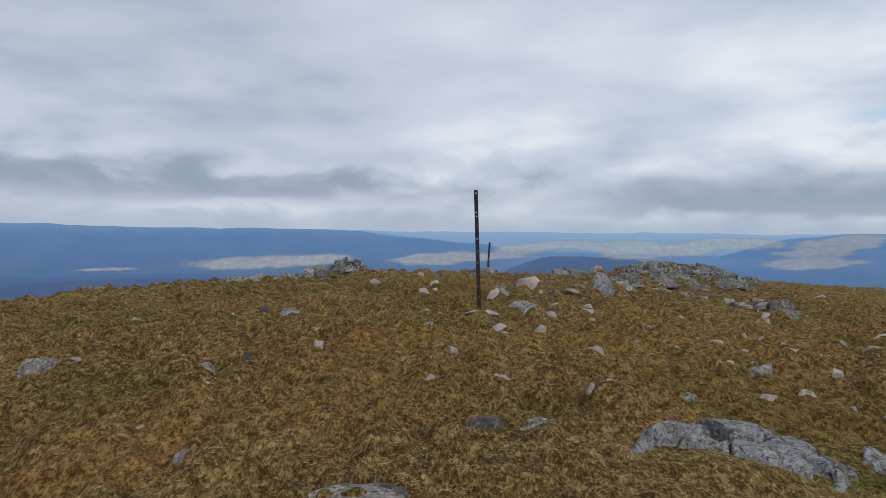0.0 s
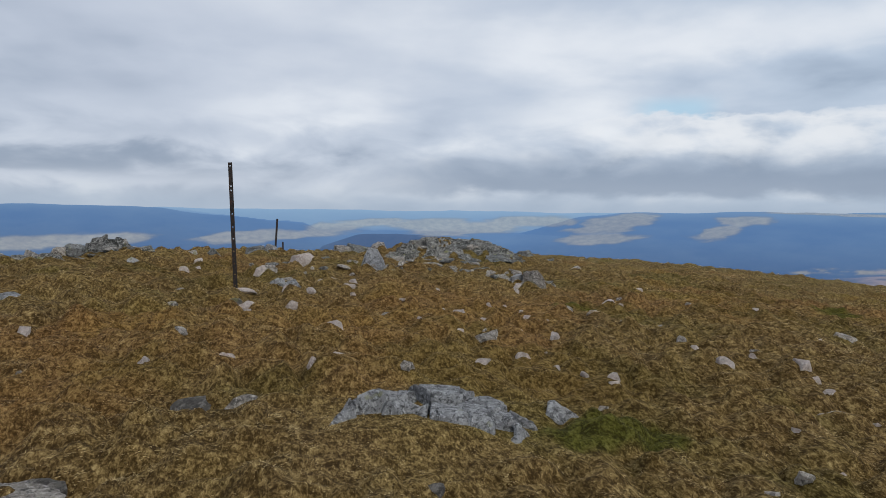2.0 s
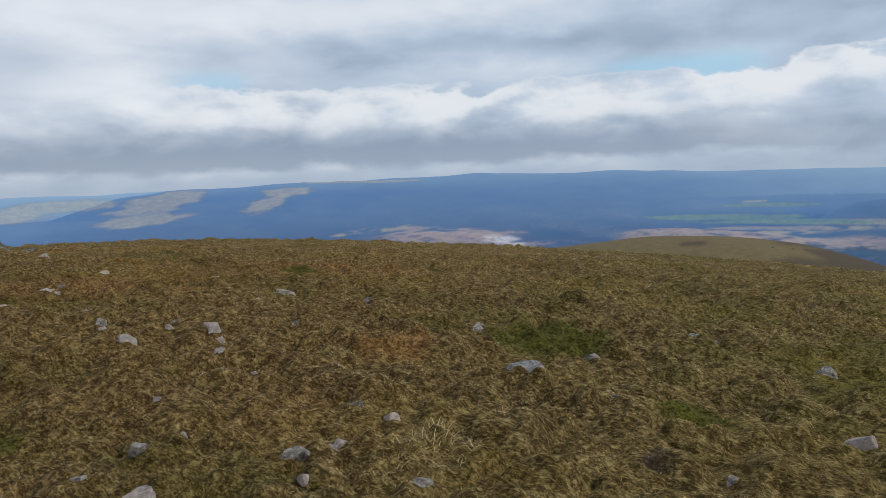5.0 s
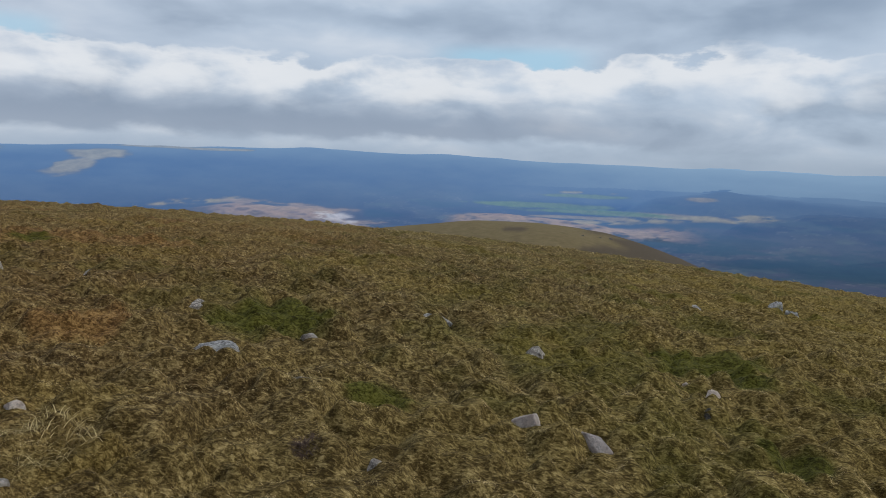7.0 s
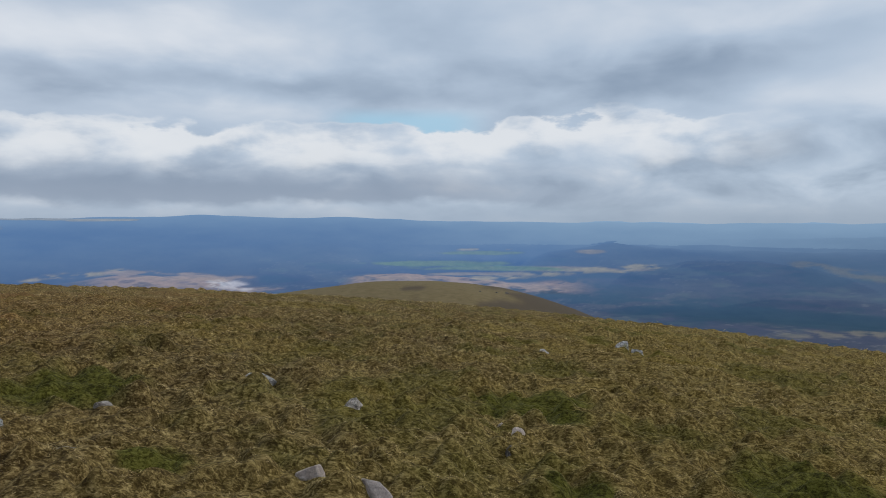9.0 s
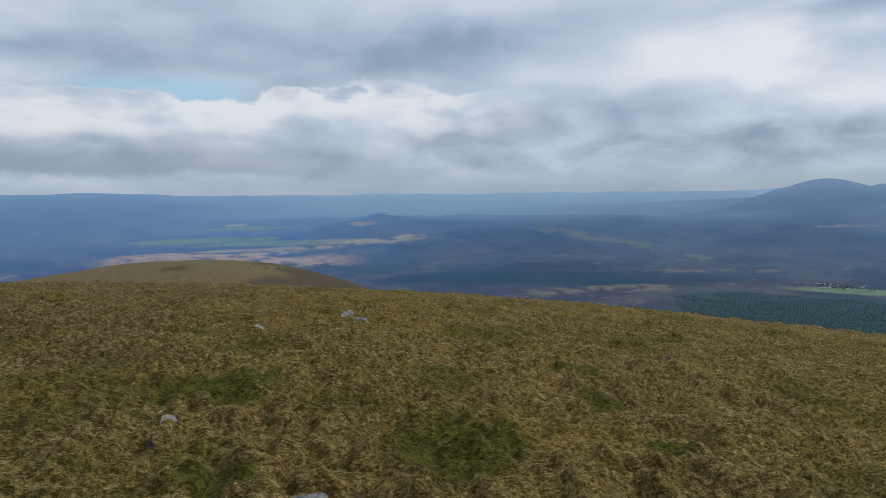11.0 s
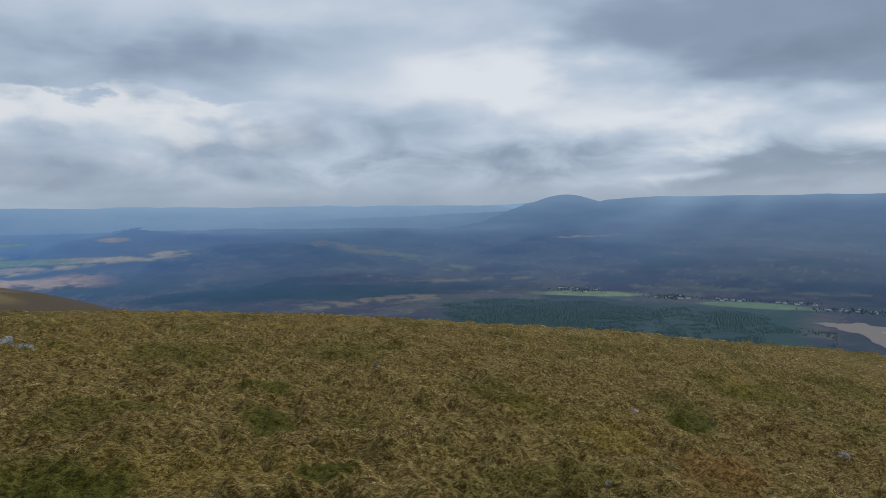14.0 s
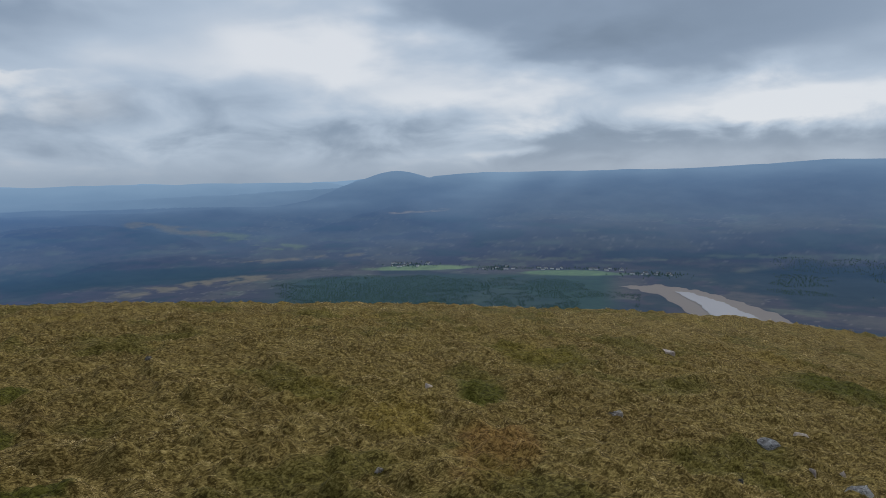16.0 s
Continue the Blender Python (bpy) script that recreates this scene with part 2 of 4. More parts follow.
def rock_material(name, dark, light, lichen, pink=0.0, spots=0.5):
    m, t, p = material(name)
    c = t.nodes.new("ShaderNodeTexCoord").outputs["Object"]
    rnd = t.nodes.new("ShaderNodeObjectInfo").outputs["Random"]
    off = t.nodes.new("ShaderNodeCombineXYZ")
    link(t, math_node(t, "MULTIPLY", rnd, 40.0), off.inputs[0])
    v = vec_node(t, "ADD", c, off.outputs[0])
    a = noise_node(t, v, 5.0, 6, 0.65, 0.3)
    b = noise_node(t, v, 38.0, 5, 0.7)
    grain = noise_node(t, v, 170.0, 3, 0.7)
    col = mix_col(t, ramp(t, a, 0.38, 0.62), dark, light)
    blotch = noise_node(t, v, 34.0, 6, 0.75, 0.3)
    col = mix_col(t, math_node(t, "MULTIPLY", ramp(t, blotch, 0.51, 0.58), 0.8), col, lichen)
    col = mix_col(t, math_node(t, "MULTIPLY", ramp(t, noise_node(t, vec_node(t, "ADD", v, (9.0, 3.0, 5.0)), 30.0, 6, 0.78, 0.6), 0.51, 0.57), 0.9 * spots), col, (0.030, 0.030, 0.028))
    col = mix_col(t, math_node(t, "MULTIPLY", ramp(t, noise_node(t, v, 7.0, 3, 0.5), 0.64, 0.70), 0.6 * spots), col, (0.34, 0.34, 0.11))
    col = mix_col(t, math_node(t, "MULTIPLY", ramp(t, grain, 0.48, 0.68), 0.35), col, (0.06, 0.055, 0.05))
    if pink:
        col = mix_col(t, pink, col, (0.55, 0.40, 0.34))
    hue = mix_col(t, rnd, (0.82, 0.82, 0.84), (1.0, 0.98, 0.95))
    col = mix_col(t, 1.0, col, hue, "MULTIPLY")
    link(t, col, p.inputs["Base Color"])
    p.inputs["Roughness"].default_value = 0.88
    p.inputs["Specular IOR Level"].default_value = 0.25
    h = math_node(t, "ADD", math_node(t, "MULTIPLY", b, 0.7), math_node(t, "ADD", math_node(t, "MULTIPLY", grain, 0.3), blotch))
    bump(t, p, h, 1.0, 0.04)
    return m


rock_pale = rock_material("pale_granite", (0.56, 0.475, 0.42), (0.82, 0.73, 0.66), (0.88, 0.81, 0.75), 0.12, 0.3)
rock_lichen = rock_material("lichened_granite", (0.27, 0.24, 0.205), (0.52, 0.47, 0.41), (0.80, 0.75, 0.68), 0.0, 0.75)
rock_grey = rock_material("grey_schist", (0.27, 0.27, 0.272), (0.53, 0.53, 0.53), (0.72, 0.73, 0.72), 0.0, 0.75)
rock_ledge = rock_material("ledge_schist", (0.11, 0.11, 0.10), (0.28, 0.28, 0.265), (0.52, 0.53, 0.50), 0.0, 0.8)
rock_dark = rock_material("dark_schist", (0.075, 0.068, 0.06), (0.19, 0.175, 0.155), (0.31, 0.29, 0.26), 0.0, 0.6)

iron, t, p = material("rusted_iron")
c = t.nodes.new("ShaderNodeTexCoord").outputs["Object"]
link(t, mix_col(t, ramp(t, noise_node(t, c, 35.0, 5, 0.7), 0.45, 0.7), (0.016, 0.013, 0.012), (0.055, 0.026, 0.016)), p.inputs["Base Color"])
p.inputs["Roughness"].default_value = 0.75
p.inputs["Metallic"].default_value = 0.3
bump(t, p, noise_node(t, c, 120.0, 3), 0.5, 0.003)


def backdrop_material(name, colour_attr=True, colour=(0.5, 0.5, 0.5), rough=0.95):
    """Far country with haze painted over its own colour as emission."""
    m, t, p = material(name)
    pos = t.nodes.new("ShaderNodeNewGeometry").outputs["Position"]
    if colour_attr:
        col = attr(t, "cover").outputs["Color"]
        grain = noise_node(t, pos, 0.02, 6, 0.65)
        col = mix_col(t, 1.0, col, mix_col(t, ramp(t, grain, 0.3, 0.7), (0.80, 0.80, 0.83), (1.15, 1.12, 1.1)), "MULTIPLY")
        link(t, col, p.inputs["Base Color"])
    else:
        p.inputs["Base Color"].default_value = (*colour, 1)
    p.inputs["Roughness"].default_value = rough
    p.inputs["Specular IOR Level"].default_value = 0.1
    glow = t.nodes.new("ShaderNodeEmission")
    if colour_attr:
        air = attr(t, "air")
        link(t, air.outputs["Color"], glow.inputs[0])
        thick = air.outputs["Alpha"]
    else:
        # one even haze glow painted on water, mud, houses and trees
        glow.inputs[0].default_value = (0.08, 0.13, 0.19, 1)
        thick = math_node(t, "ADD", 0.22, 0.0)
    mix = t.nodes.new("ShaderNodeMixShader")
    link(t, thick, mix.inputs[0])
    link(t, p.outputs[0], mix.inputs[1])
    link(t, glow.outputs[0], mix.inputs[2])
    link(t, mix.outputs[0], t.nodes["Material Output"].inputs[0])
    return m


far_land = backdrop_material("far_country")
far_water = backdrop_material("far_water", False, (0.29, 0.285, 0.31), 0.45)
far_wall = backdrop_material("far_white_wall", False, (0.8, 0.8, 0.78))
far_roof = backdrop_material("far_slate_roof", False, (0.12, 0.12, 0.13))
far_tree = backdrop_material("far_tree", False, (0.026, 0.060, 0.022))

# ---- the hilltop ----
TOP = [-0.1108, 1.1156, -0.5136, -0.0462, 0.0156, -0.4536, -0.5446, 0.2937, 0.0522, -0.4535, 0.0301, -0.0864, 0.2112, 0.0499, -0.0465]
MID = (2.5, -2.0)  # middle of the walk
RIM = 27.0


def crown(x, y):
    u, v = (x - 4) / 10, y / 10
    z, k = 0.0, 0
    for i in range(5):
        for j in range(5 - i):
            z = z + TOP[k] * u ** i * v ** j
            k += 1
    return z


def hill(x, y):
    """Height of the hilltop: a flat dome with a knoll of rock, falling away past its rim to the glens."""
    x, y = np.asarray(x, float), np.asarray(y, float)
    dx, dy = x - MID[0], y - MID[1]
    r = np.maximum(np.hypot(dx, dy), 1e-6)
    k = np.minimum(1, RIM / r)
    ex, ey = MID[0] + dx * k, MID[1] + dy * k
    z = crown(ex, ey)
    past = np.maximum(r - RIM, 0)
    step = crown(MID[0] + dx * k * 0.97, MID[1] + dy * k * 0.97)
    slope = np.minimum((z - step) / (0.03 * RIM), (z - 1.25) / RIM) - 0.03
    fall = np.minimum(past, 160)
    z = z + slope * past - fall * fall * 0.0011 - np.maximum(past - 160, 0) * 0.30
    z = z - 0.10 * np.exp(-(((x - 0.4) / 1.0) ** 2 + ((y - 7.5) / 0.8) ** 2))
    z = z + 0.37 * np.exp(-(((x - 4.25) / 1.5) ** 2 + ((y - 12.2) / 0.9) ** 2) ** 1.3)
    z = z + 0.16 * np.exp(-(((x + 1.55) / 0.8) ** 2 + ((y - 12.0) / 0.6) ** 2))
    z = z + 0.05 * np.exp(-(((x - 1.42) / 0.40) ** 2 + ((y - 3.28) / 0.16) ** 2))
    # the next top along the ridge
    a, d = np.degrees(np.arctan2(-x, y)), np.hypot(x, y)
    lat = np.radians(a + 74.5) * 330
    brow = -31.5 - 9.0 * (np.abs(lat) / np.where(lat > 0, 92, 54)) ** 2.0 - 16 * ((d - 330) / 110) ** 2 + 1.6 * fbm(x, y, 40, 5, 5)
    return np.maximum(z, brow)


def lumps(x, y):
    """Tussocks and hollows of the turf."""
    mound = 0.17 * np.abs(fbm(x, y, 0.36, 2, 37)) + 0.11 * np.abs(fbm(x, y, 0.19, 2, 23))
    mound = 0.05 + (mound - 0.05) * (1 - np.exp(-(((x - 1.5) / 0.75) ** 4 + ((y - 3.4) / 0.55) ** 4)))
    return mound - 0.068 + fbm(x, y, 0.8, 2, 11) * 0.05 + fbm(x, y, 3.0, 2, 31) * 0.05


def blot(x, y, px, py, rx, ry, seed):
    """A patch on the turf with a ragged edge, 0 to 1."""
    a = math.atan2(py - MID[1], px - MID[0])
    out = np.zeros(x.shape)
    near_by = np.hypot(x - px, y - py) < 2.2 * max(rx, ry)
    x, y = x[near_by], y[near_by]
    u, v = (x - px) * math.cos(a) + (y - py) * math.sin(a), -(x - px) * math.sin(a) + (y - py) * math.cos(a)
    d = np.hypot(u / ry, v / rx) + 0.55 * fbm(x, y, max(rx, ry) * 0.7, 4, seed)
    out[near_by] = 1 - smooth(d, 0.65, 1.15)
    return out


MOSSY = [(2.42, 3.22, 0.50, 0.26), (8.9, -1.1, 0.52, 0.75), (7.6, -3.1, 0.49, 0.75), (9.3, -4.7, 0.24, 0.41), (6.9, 2.4, 0.67, 0.55),
         (4.0, 6.7, 0.28, 0.25), (8.3, 7.4, 0.31, 0.5), (9.4, -9.5, 0.32, 0.55), (8.2, -16.2, 1.1, 1.6), (8.0, -4.9, 0.19, 0.25),
         (5.9, 0.8, 0.25, 0.25), (6.8, -1.6, 0.23, 0.25), (10.9, -4.85, 0.34, 0.3)]
RUSTY = [(-0.7, 3.8, 0.25, 0.3), (-1.7, 3.4, 0.55, 0.5), (-0.4, 5.7, 0.75, 0.5), (5.5, 3.0, 0.41, 0.3), (7.6, -8.2, 0.4, 0.9), (-2.2, 2.6, 0.7, 0.5)]
YELLOWY = [(8.7, -8.0, 0.4, 1.1), (11.5, -12.5, 0.9, 1.2)]


def masks(x, y):
    moss = (0.36 + 0.22 * smooth(-y, -3, 1)) * smooth(fbm(x, y, 1.1, 4, 41), 0.10, 0.45)
    for i, b in enumerate(MOSSY):
        moss = np.maximum(moss, blot(x, y, *b, 60 + i))
    rust = (0.50 * smooth(fbm(x, y, 2.4, 4, 43), 0.05, 0.5) + 0.34) * (0.15 + 0.88 * smooth(y - 0.5 * x, -3, 2)) * (1 - smooth(np.hypot(x, y), 18, 40)) + 0.03
    for i, b in enumerate(RUSTY):
        rust = np.maximum(rust, blot(x, y, *b, 80 + i))
    yellow = 0.4 * smooth(fbm(x, y, 2.0, 4, 47), 0.2, 0.55) + 0.36 * smooth(-y, -2.5, 3.5)
    for i, b in enumerate(YELLOWY):
        yellow = np.maximum(yellow, blot(x, y, *b, 90 + i))
    return moss, rust, yellow


def np_mesh(name, verts, faces, mat, smooth_shade=True):
    """A mesh from arrays: verts (n, 3), faces (m, 3 or 4)."""
    me = bpy.data.meshes.new(name)
    n, k = faces.shape
    me.vertices.add(len(verts))
    me.vertices.foreach_set("co", np.ascontiguousarray(verts, dtype=np.float32).ravel())
    me.loops.add(n * k)
    me.loops.foreach_set("vertex_index", np.ascontiguousarray(faces, dtype=np.int32).ravel())
    me.polygons.add(n)
    me.polygons.foreach_set("loop_start", np.arange(0, n * k, k, dtype=np.int32))
    me.polygons.foreach_set("use_smooth", np.full(n, smooth_shade))
    me.update(calc_edges=True)
    me.materials.append(mat)
    return me


def put_float(me, name, values):
    me.attributes.new(name, "FLOAT", "POINT").data.foreach_set("value", np.ascontiguousarray(values, dtype=np.float32))


def grid_faces(rows, cols):
    i = np.arange(rows - 1)[:, None] * cols + np.arange(cols - 1)[None, :]
    return np.stack([i, i + cols, i + cols + 1, i + 1], -1).reshape(-1, 4)


# azimuths: fine where the walk looks, coarse behind it
AZ = np.radians(np.concatenate([np.arange(54, 178.1, 4)[::-1], np.arange(50, -172, -0.25), [-174, -178]]))
AZ = np.concatenate([AZ, [AZ[0] - 2 * math.pi]])
near = np.concatenate([[0.02], np.arange(0.3, 2.4, 0.08), np.arange(2.4, 4.5, 0.028)])
ring = [4.5]
while ring[-1] < 18:
    ring.append(ring[-1] * 1.0064)
while ring[-1] < 40:
    ring.append(ring[-1] * 1.012)
while ring[-1] < 900:
    ring.append(ring[-1] * 1.05)
R = np.concatenate([near, ring])
rr, aa = np.meshgrid(R, AZ, indexing="ij")
gx, gy = MID[0] - rr * np.sin(aa), MID[1] + rr * np.cos(aa)
gz = hill(gx, gy) + lumps(gx, gy) * (1 - smooth(rr, 30, 60))
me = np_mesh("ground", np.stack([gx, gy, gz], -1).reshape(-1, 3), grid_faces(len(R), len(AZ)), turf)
for key, val in zip(("moss", "rust", "yellow"), masks(gx.ravel(), gy.ravel())):
    put_float(me, key, val)
side_a = np.degrees(np.arctan2(-gx, gy))
put_float(me, "heath", (smooth(rr, 60, 140) * np.clip(0.45 + 0.55 * smooth(fbm(gx, gy, 30, 5, 7) + 0.09 * (-side_a - 78), -0.2, 0.25), 0, 1)).ravel())
ground = tagged(new("ground", me), "hilltop of short olive-brown grass and moss falling away to the glens", "ground", kind="structure")

# ---- the country below, far off ----
FLOOR = -420.0


def knots(a, *pairs):
    """A profile through (azimuth, value) pairs given from left to right."""
    xs = [q[0] for q in pairs][::-1]
    return np.interp(a, xs, [q[1] for q in pairs][::-1])


def tan_deg(e):
    return np.tan(np.radians(e))


def country(a, r, veils=False):
    """Height of the land at azimuth a (degrees) and distance r: glen floor, moors and the ranges behind."""
    x, y = -r * np.sin(np.radians(a)), r * np.cos(np.radians(a))
    e = -8.0 + 6.6 * np.clip((r - 3000) / 1850, 0, 1) ** 0.9
    z = np.where(r < 3000, FLOOR, r * tan_deg(e)) + 7 * fbm(x, y, 300, 3, 101) * smooth(r, 3000, 3300)
    n1 = fbm(a * 60, r * 0, 260, 5, 103)
    n2 = fbm(x, y, 420, 5, 107)

    # how far the painted haze of each range is lightened
    pale = np.zeros(np.shape(a)) + 0.05

    def range_of(z, top, at, w_front, w_back=260, veil=0.2):
        nonlocal pale
        t = at * tan_deg(top)
        w = np.where(r < at, w_front, w_back)
        g = np.exp(-(np.abs(r - at) / w) ** 1.7) * smooth(r, 2950, 3350)
        h = z + (t - z) * g
        own = (t > z) * smooth(g, 0.05, 0.3)
        pale = pale + (veil - pale) * own
        return np.where(t > z, np.maximum(z, h), z)

    z = range_of(z, -0.50 + 0.12 * n1 + 0.30 * fbm(a * 9, r * 0, 40, 4, 109) * smooth(-a, 70, 84) - 3 * smooth(a, 30, 60), 4850, 260, veil=knots(a, (-60, 0.78), (-85, 0.92)))
    z = range_of(z, knots(a, (60, -4), (24, -6), (-17, -6), (-19, -4), (-20.7, -3.1), (-22, -2.2), (-27, -0.9), (-31.6, -0.4), (-40, -0.2), (-50, 0.0), (-57, 0.05),
                          (-66, -0.1), (-75, -0.35), (-90, -0.5), (-118, -0.55), (-125, -2)) + 0.07 * n1,
                 4600, knots(a, (-15, 700), (-66, 750), (-84, 280), (-120, 200)),
                 veil=knots(a, (-20, 0.22), (-50, 0.25), (-70, 0.34), (-84, 0.55), (-118, 0.70)))
    z = range_of(z, knots(a, (180, -2), (90, -0.6), (50, 0.1), (33, 0.0), (23, -0.3), (13, -0.35), (6.8, -0.45), (4, -0.9), (-0.8, -1.45), (-4.1, -1.75), (-5.7, -2.5), (-7.2, -3.2), (-9, -5), (-12, -7)) + 0.06 * n1,
                 4350, 650, veil=knots(a, (33, 0.20), (8, 0.24), (-6, 0.26)))
    z = range_of(z, knots(a, (-3, -6), (-5.6, -3.5), (-8.5, -2.62), (-11.8, -2.42), (-15.7, -2.6), (-19, -3.4), (-24, -6)) + 0.04 * n1, 3400, 260, veil=0.16)
    z = range_of(z, knots(a, (70, -4.2), (33, -4.45), (26, -4.25), (15, -4.5), (9, -5.6), (4, -8)) + 0.05 * n1, 3300, 240, veil=0.10)
    z = range_of(z, knots(a, (-38, -7), (-44.6, -5.1), (-50.4, -4.5), (-57, -5.0), (-60, -6.2), (-65, -6.0), (-68, -5.0), (-73, -4.8), (-80, -5.4), (-86, -7)) + 0.15 * n1, 3450, 330, veil=0.13)
    z = range_of(z, knots(a, (-80, -5), (-84, -3.0), (-86, -2.6), (-87.5, -2.4), (-88.5, -2.22), (-89.5, -2.18), (-91, -2.4), (-92.8, -2.58), (-93.8, -2.45), (-95, -2.65), (-98, -2.75), (-110, -2.7), (-122, -3), (-130, -6)) + 0.10 * n1, 4050, 420, veil=0.18)
    z = range_of(z, knots(a, (-84, -4), (-90, -1.75), (-98, -1.6), (-104, -1.5), (-108, -1.4), (-112, -1.3), (-116, -1.1), (-119, -1.0), (-122.5, -0.9), (-127, -2), (-131, -4)) + 0.06 * n1 - 0.12 + 0.12 * fbm(a * 12, r * 0, 40, 4, 111), 4400, knots(a, (-86, 110), (-104, 150), (-114, 350)), veil=knots(a, (-86, 0.60), (-100, 0.58), (-112, 0.50), (-122, 0.40)))
    z = range_of(z, knots(a, (-86, -8), (-89, -5), (-91, -4.2), (-95, -3.6), (-100, -3.5), (-104, -3.9), (-108, -5), (-112, -8)) + 0.14 * n1, 3750, 260, veil=0.08)
    z = range_of(z, knots(a, (-110, -8), (-113, -5), (-117, -4.0), (-121, -3.3), (-126, -3.4), (-131, -4.0), (-136, -4.5), (-142, -4.9), (-150, -5.2), (-165, -5), (-180, -5)) + 0.14 * n1, 3900, 260, veil=0.12)
    z = range_of(z, knots(a, (-94, -9), (-98, -6.6), (-101, -6.2), (-106, -6.0), (-112, -6.4), (-117, -8)) + 0.10 * n1, 3330, 170, veil=0.05)
    mount = -2.2 + 2.55 * np.exp(-(np.abs(a + 123.6) / 5.2) ** 1.9)
    z = range_of(z, np.maximum(mount, knots(a, (-121, -4), (-125, -0.75), (-127, -0.2), (-131, 0.08), (-138, 0.2), (-147, 0.2), (-151, 0.35), (-157.6, 0.7), (-165, 0.6), (-180, 0.2))) + 0.03 * n1,
                 4500, knots(a, (-118, 350), (-128, 600), (-136, 1000), (-180, 1000)), veil=0.32)
    z = z + (9 * n2 + 16 * np.abs(fbm(x, y, 520, 4, 113)) - 5) * smooth(r, 3050, 3500)
    return (z, pale) if veils else z


def ellipse(a, e, ca, ce, wa, we, seed):
    d = np.hypot((a - ca) / wa, (e - ce) / we) + 0.42 * fbm(a * 7, e * 36, 14, 5, seed)
    return 1 - smooth(d, 0.70, 1.15)


az_deg = np.concatenate([[180, 170, 160, 150, 140, 130, 120, 110, 100, 90, 80, 70, 60, 52], np.arange(46, -168, -0.19), [-172, -176, -180]])
rad = np.concatenate([[500, 800, 1100, 1400], np.linspace(1600, 3000, 80), np.linspace(3015, 4920, 150)])
rr, aa = np.meshgrid(rad, az_deg, indexing="ij")
fz, veil = country(aa, rr, True)
fx, fy = -rr * np.sin(np.radians(aa)), rr * np.cos(np.radians(aa))
elev = np.degrees(np.arctan2(fz - 1.4, rr))
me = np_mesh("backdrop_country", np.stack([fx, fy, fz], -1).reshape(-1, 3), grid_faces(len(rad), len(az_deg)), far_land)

cover = np.empty(aa.shape + (3,))
cover[:] = (0.055, 0.042, 0.045)


def paint(mask, colour):
    cover[:] = cover + (np.array(colour) - cover) * mask[..., None]


n_a, n_b = fbm(fx, fy, 500, 5, 211), fbm(fx, fy, 160, 5, 223)
paint(smooth(n_a, 0.05, 0.4) * 0.6, (0.075, 0.06, 0.04))
glen = smooth(-elev, 2.6, 4.0) * (aa < -60)
n_c = fbm(aa * 4, elev * 26, 19, 5, 227)
n_d = fbm(aa * 7, elev * 40, 18, 4, 229)
paint(glen * smooth(n_c, 0.0, 0.25) * 0.5, (0.12, 0.105, 0.065))
paint(glen * smooth(n_d, 0.28, 0.45) * 0.32, (0.15, 0.18, 0.09))
paint(glen * smooth(-n_c, 0.1, 0.3) * 0.7, (0.022, 0.035, 0.026))
paint(glen * (np.abs(n_c - 0.12) < 0.012) * 0.22, (0.34, 0.30, 0.24))
# woods
paint((0.8 + 0.2 * smooth(n_b + 0.8 * n_a, -0.45, -0.2)) * smooth(-elev, 8.3, 8.7) * smooth(-aa, 111, 117) * (1 - smooth(-aa, 140.5, 143)), (0.026, 0.058, 0.020))
paint(ellipse(aa, elev, -101, -7.7, 11, 0.7, 231), (0.012, 0.028, 0.020))
paint(ellipse(aa, elev, -158, -8.6, 9.0, 1.6, 233), (0.014, 0.026, 0.022))
# sunlit patches between cloud shadows, painted as paler ground with less haze
SUNLIT_FLATS = [(15, -3.15, 5.5, 0.50), (10.5, -3.0, 3, 0.45), (27, -3.6, 3, 0.12), (0, -2.85, 4.2, 0.55), (-6.5, -2.1, 2.5, 0.60), (-10, -1.5, 3.5, 0.30), (-14, -1.7, 4, 0.45),
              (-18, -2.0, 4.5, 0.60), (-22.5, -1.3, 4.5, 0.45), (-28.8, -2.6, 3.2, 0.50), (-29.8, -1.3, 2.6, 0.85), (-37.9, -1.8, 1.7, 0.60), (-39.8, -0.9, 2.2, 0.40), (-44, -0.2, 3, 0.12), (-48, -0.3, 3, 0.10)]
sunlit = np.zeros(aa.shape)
for i, q in enumerate(SUNLIT_FLATS):
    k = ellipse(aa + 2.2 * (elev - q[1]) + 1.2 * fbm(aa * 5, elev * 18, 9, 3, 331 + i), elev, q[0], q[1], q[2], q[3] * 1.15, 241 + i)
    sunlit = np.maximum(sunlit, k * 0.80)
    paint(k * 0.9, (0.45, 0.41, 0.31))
# brown moor hill, with sunlight painted on its slopes by paler colour
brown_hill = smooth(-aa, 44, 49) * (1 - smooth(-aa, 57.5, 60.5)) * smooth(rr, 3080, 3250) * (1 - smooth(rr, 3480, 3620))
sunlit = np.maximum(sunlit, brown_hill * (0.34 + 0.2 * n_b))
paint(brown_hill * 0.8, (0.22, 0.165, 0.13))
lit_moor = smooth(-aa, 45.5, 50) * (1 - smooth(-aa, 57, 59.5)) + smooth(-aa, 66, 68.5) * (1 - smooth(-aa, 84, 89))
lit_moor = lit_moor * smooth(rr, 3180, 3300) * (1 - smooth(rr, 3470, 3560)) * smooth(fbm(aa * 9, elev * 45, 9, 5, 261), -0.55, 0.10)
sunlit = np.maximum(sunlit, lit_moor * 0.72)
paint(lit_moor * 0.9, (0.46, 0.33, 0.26))
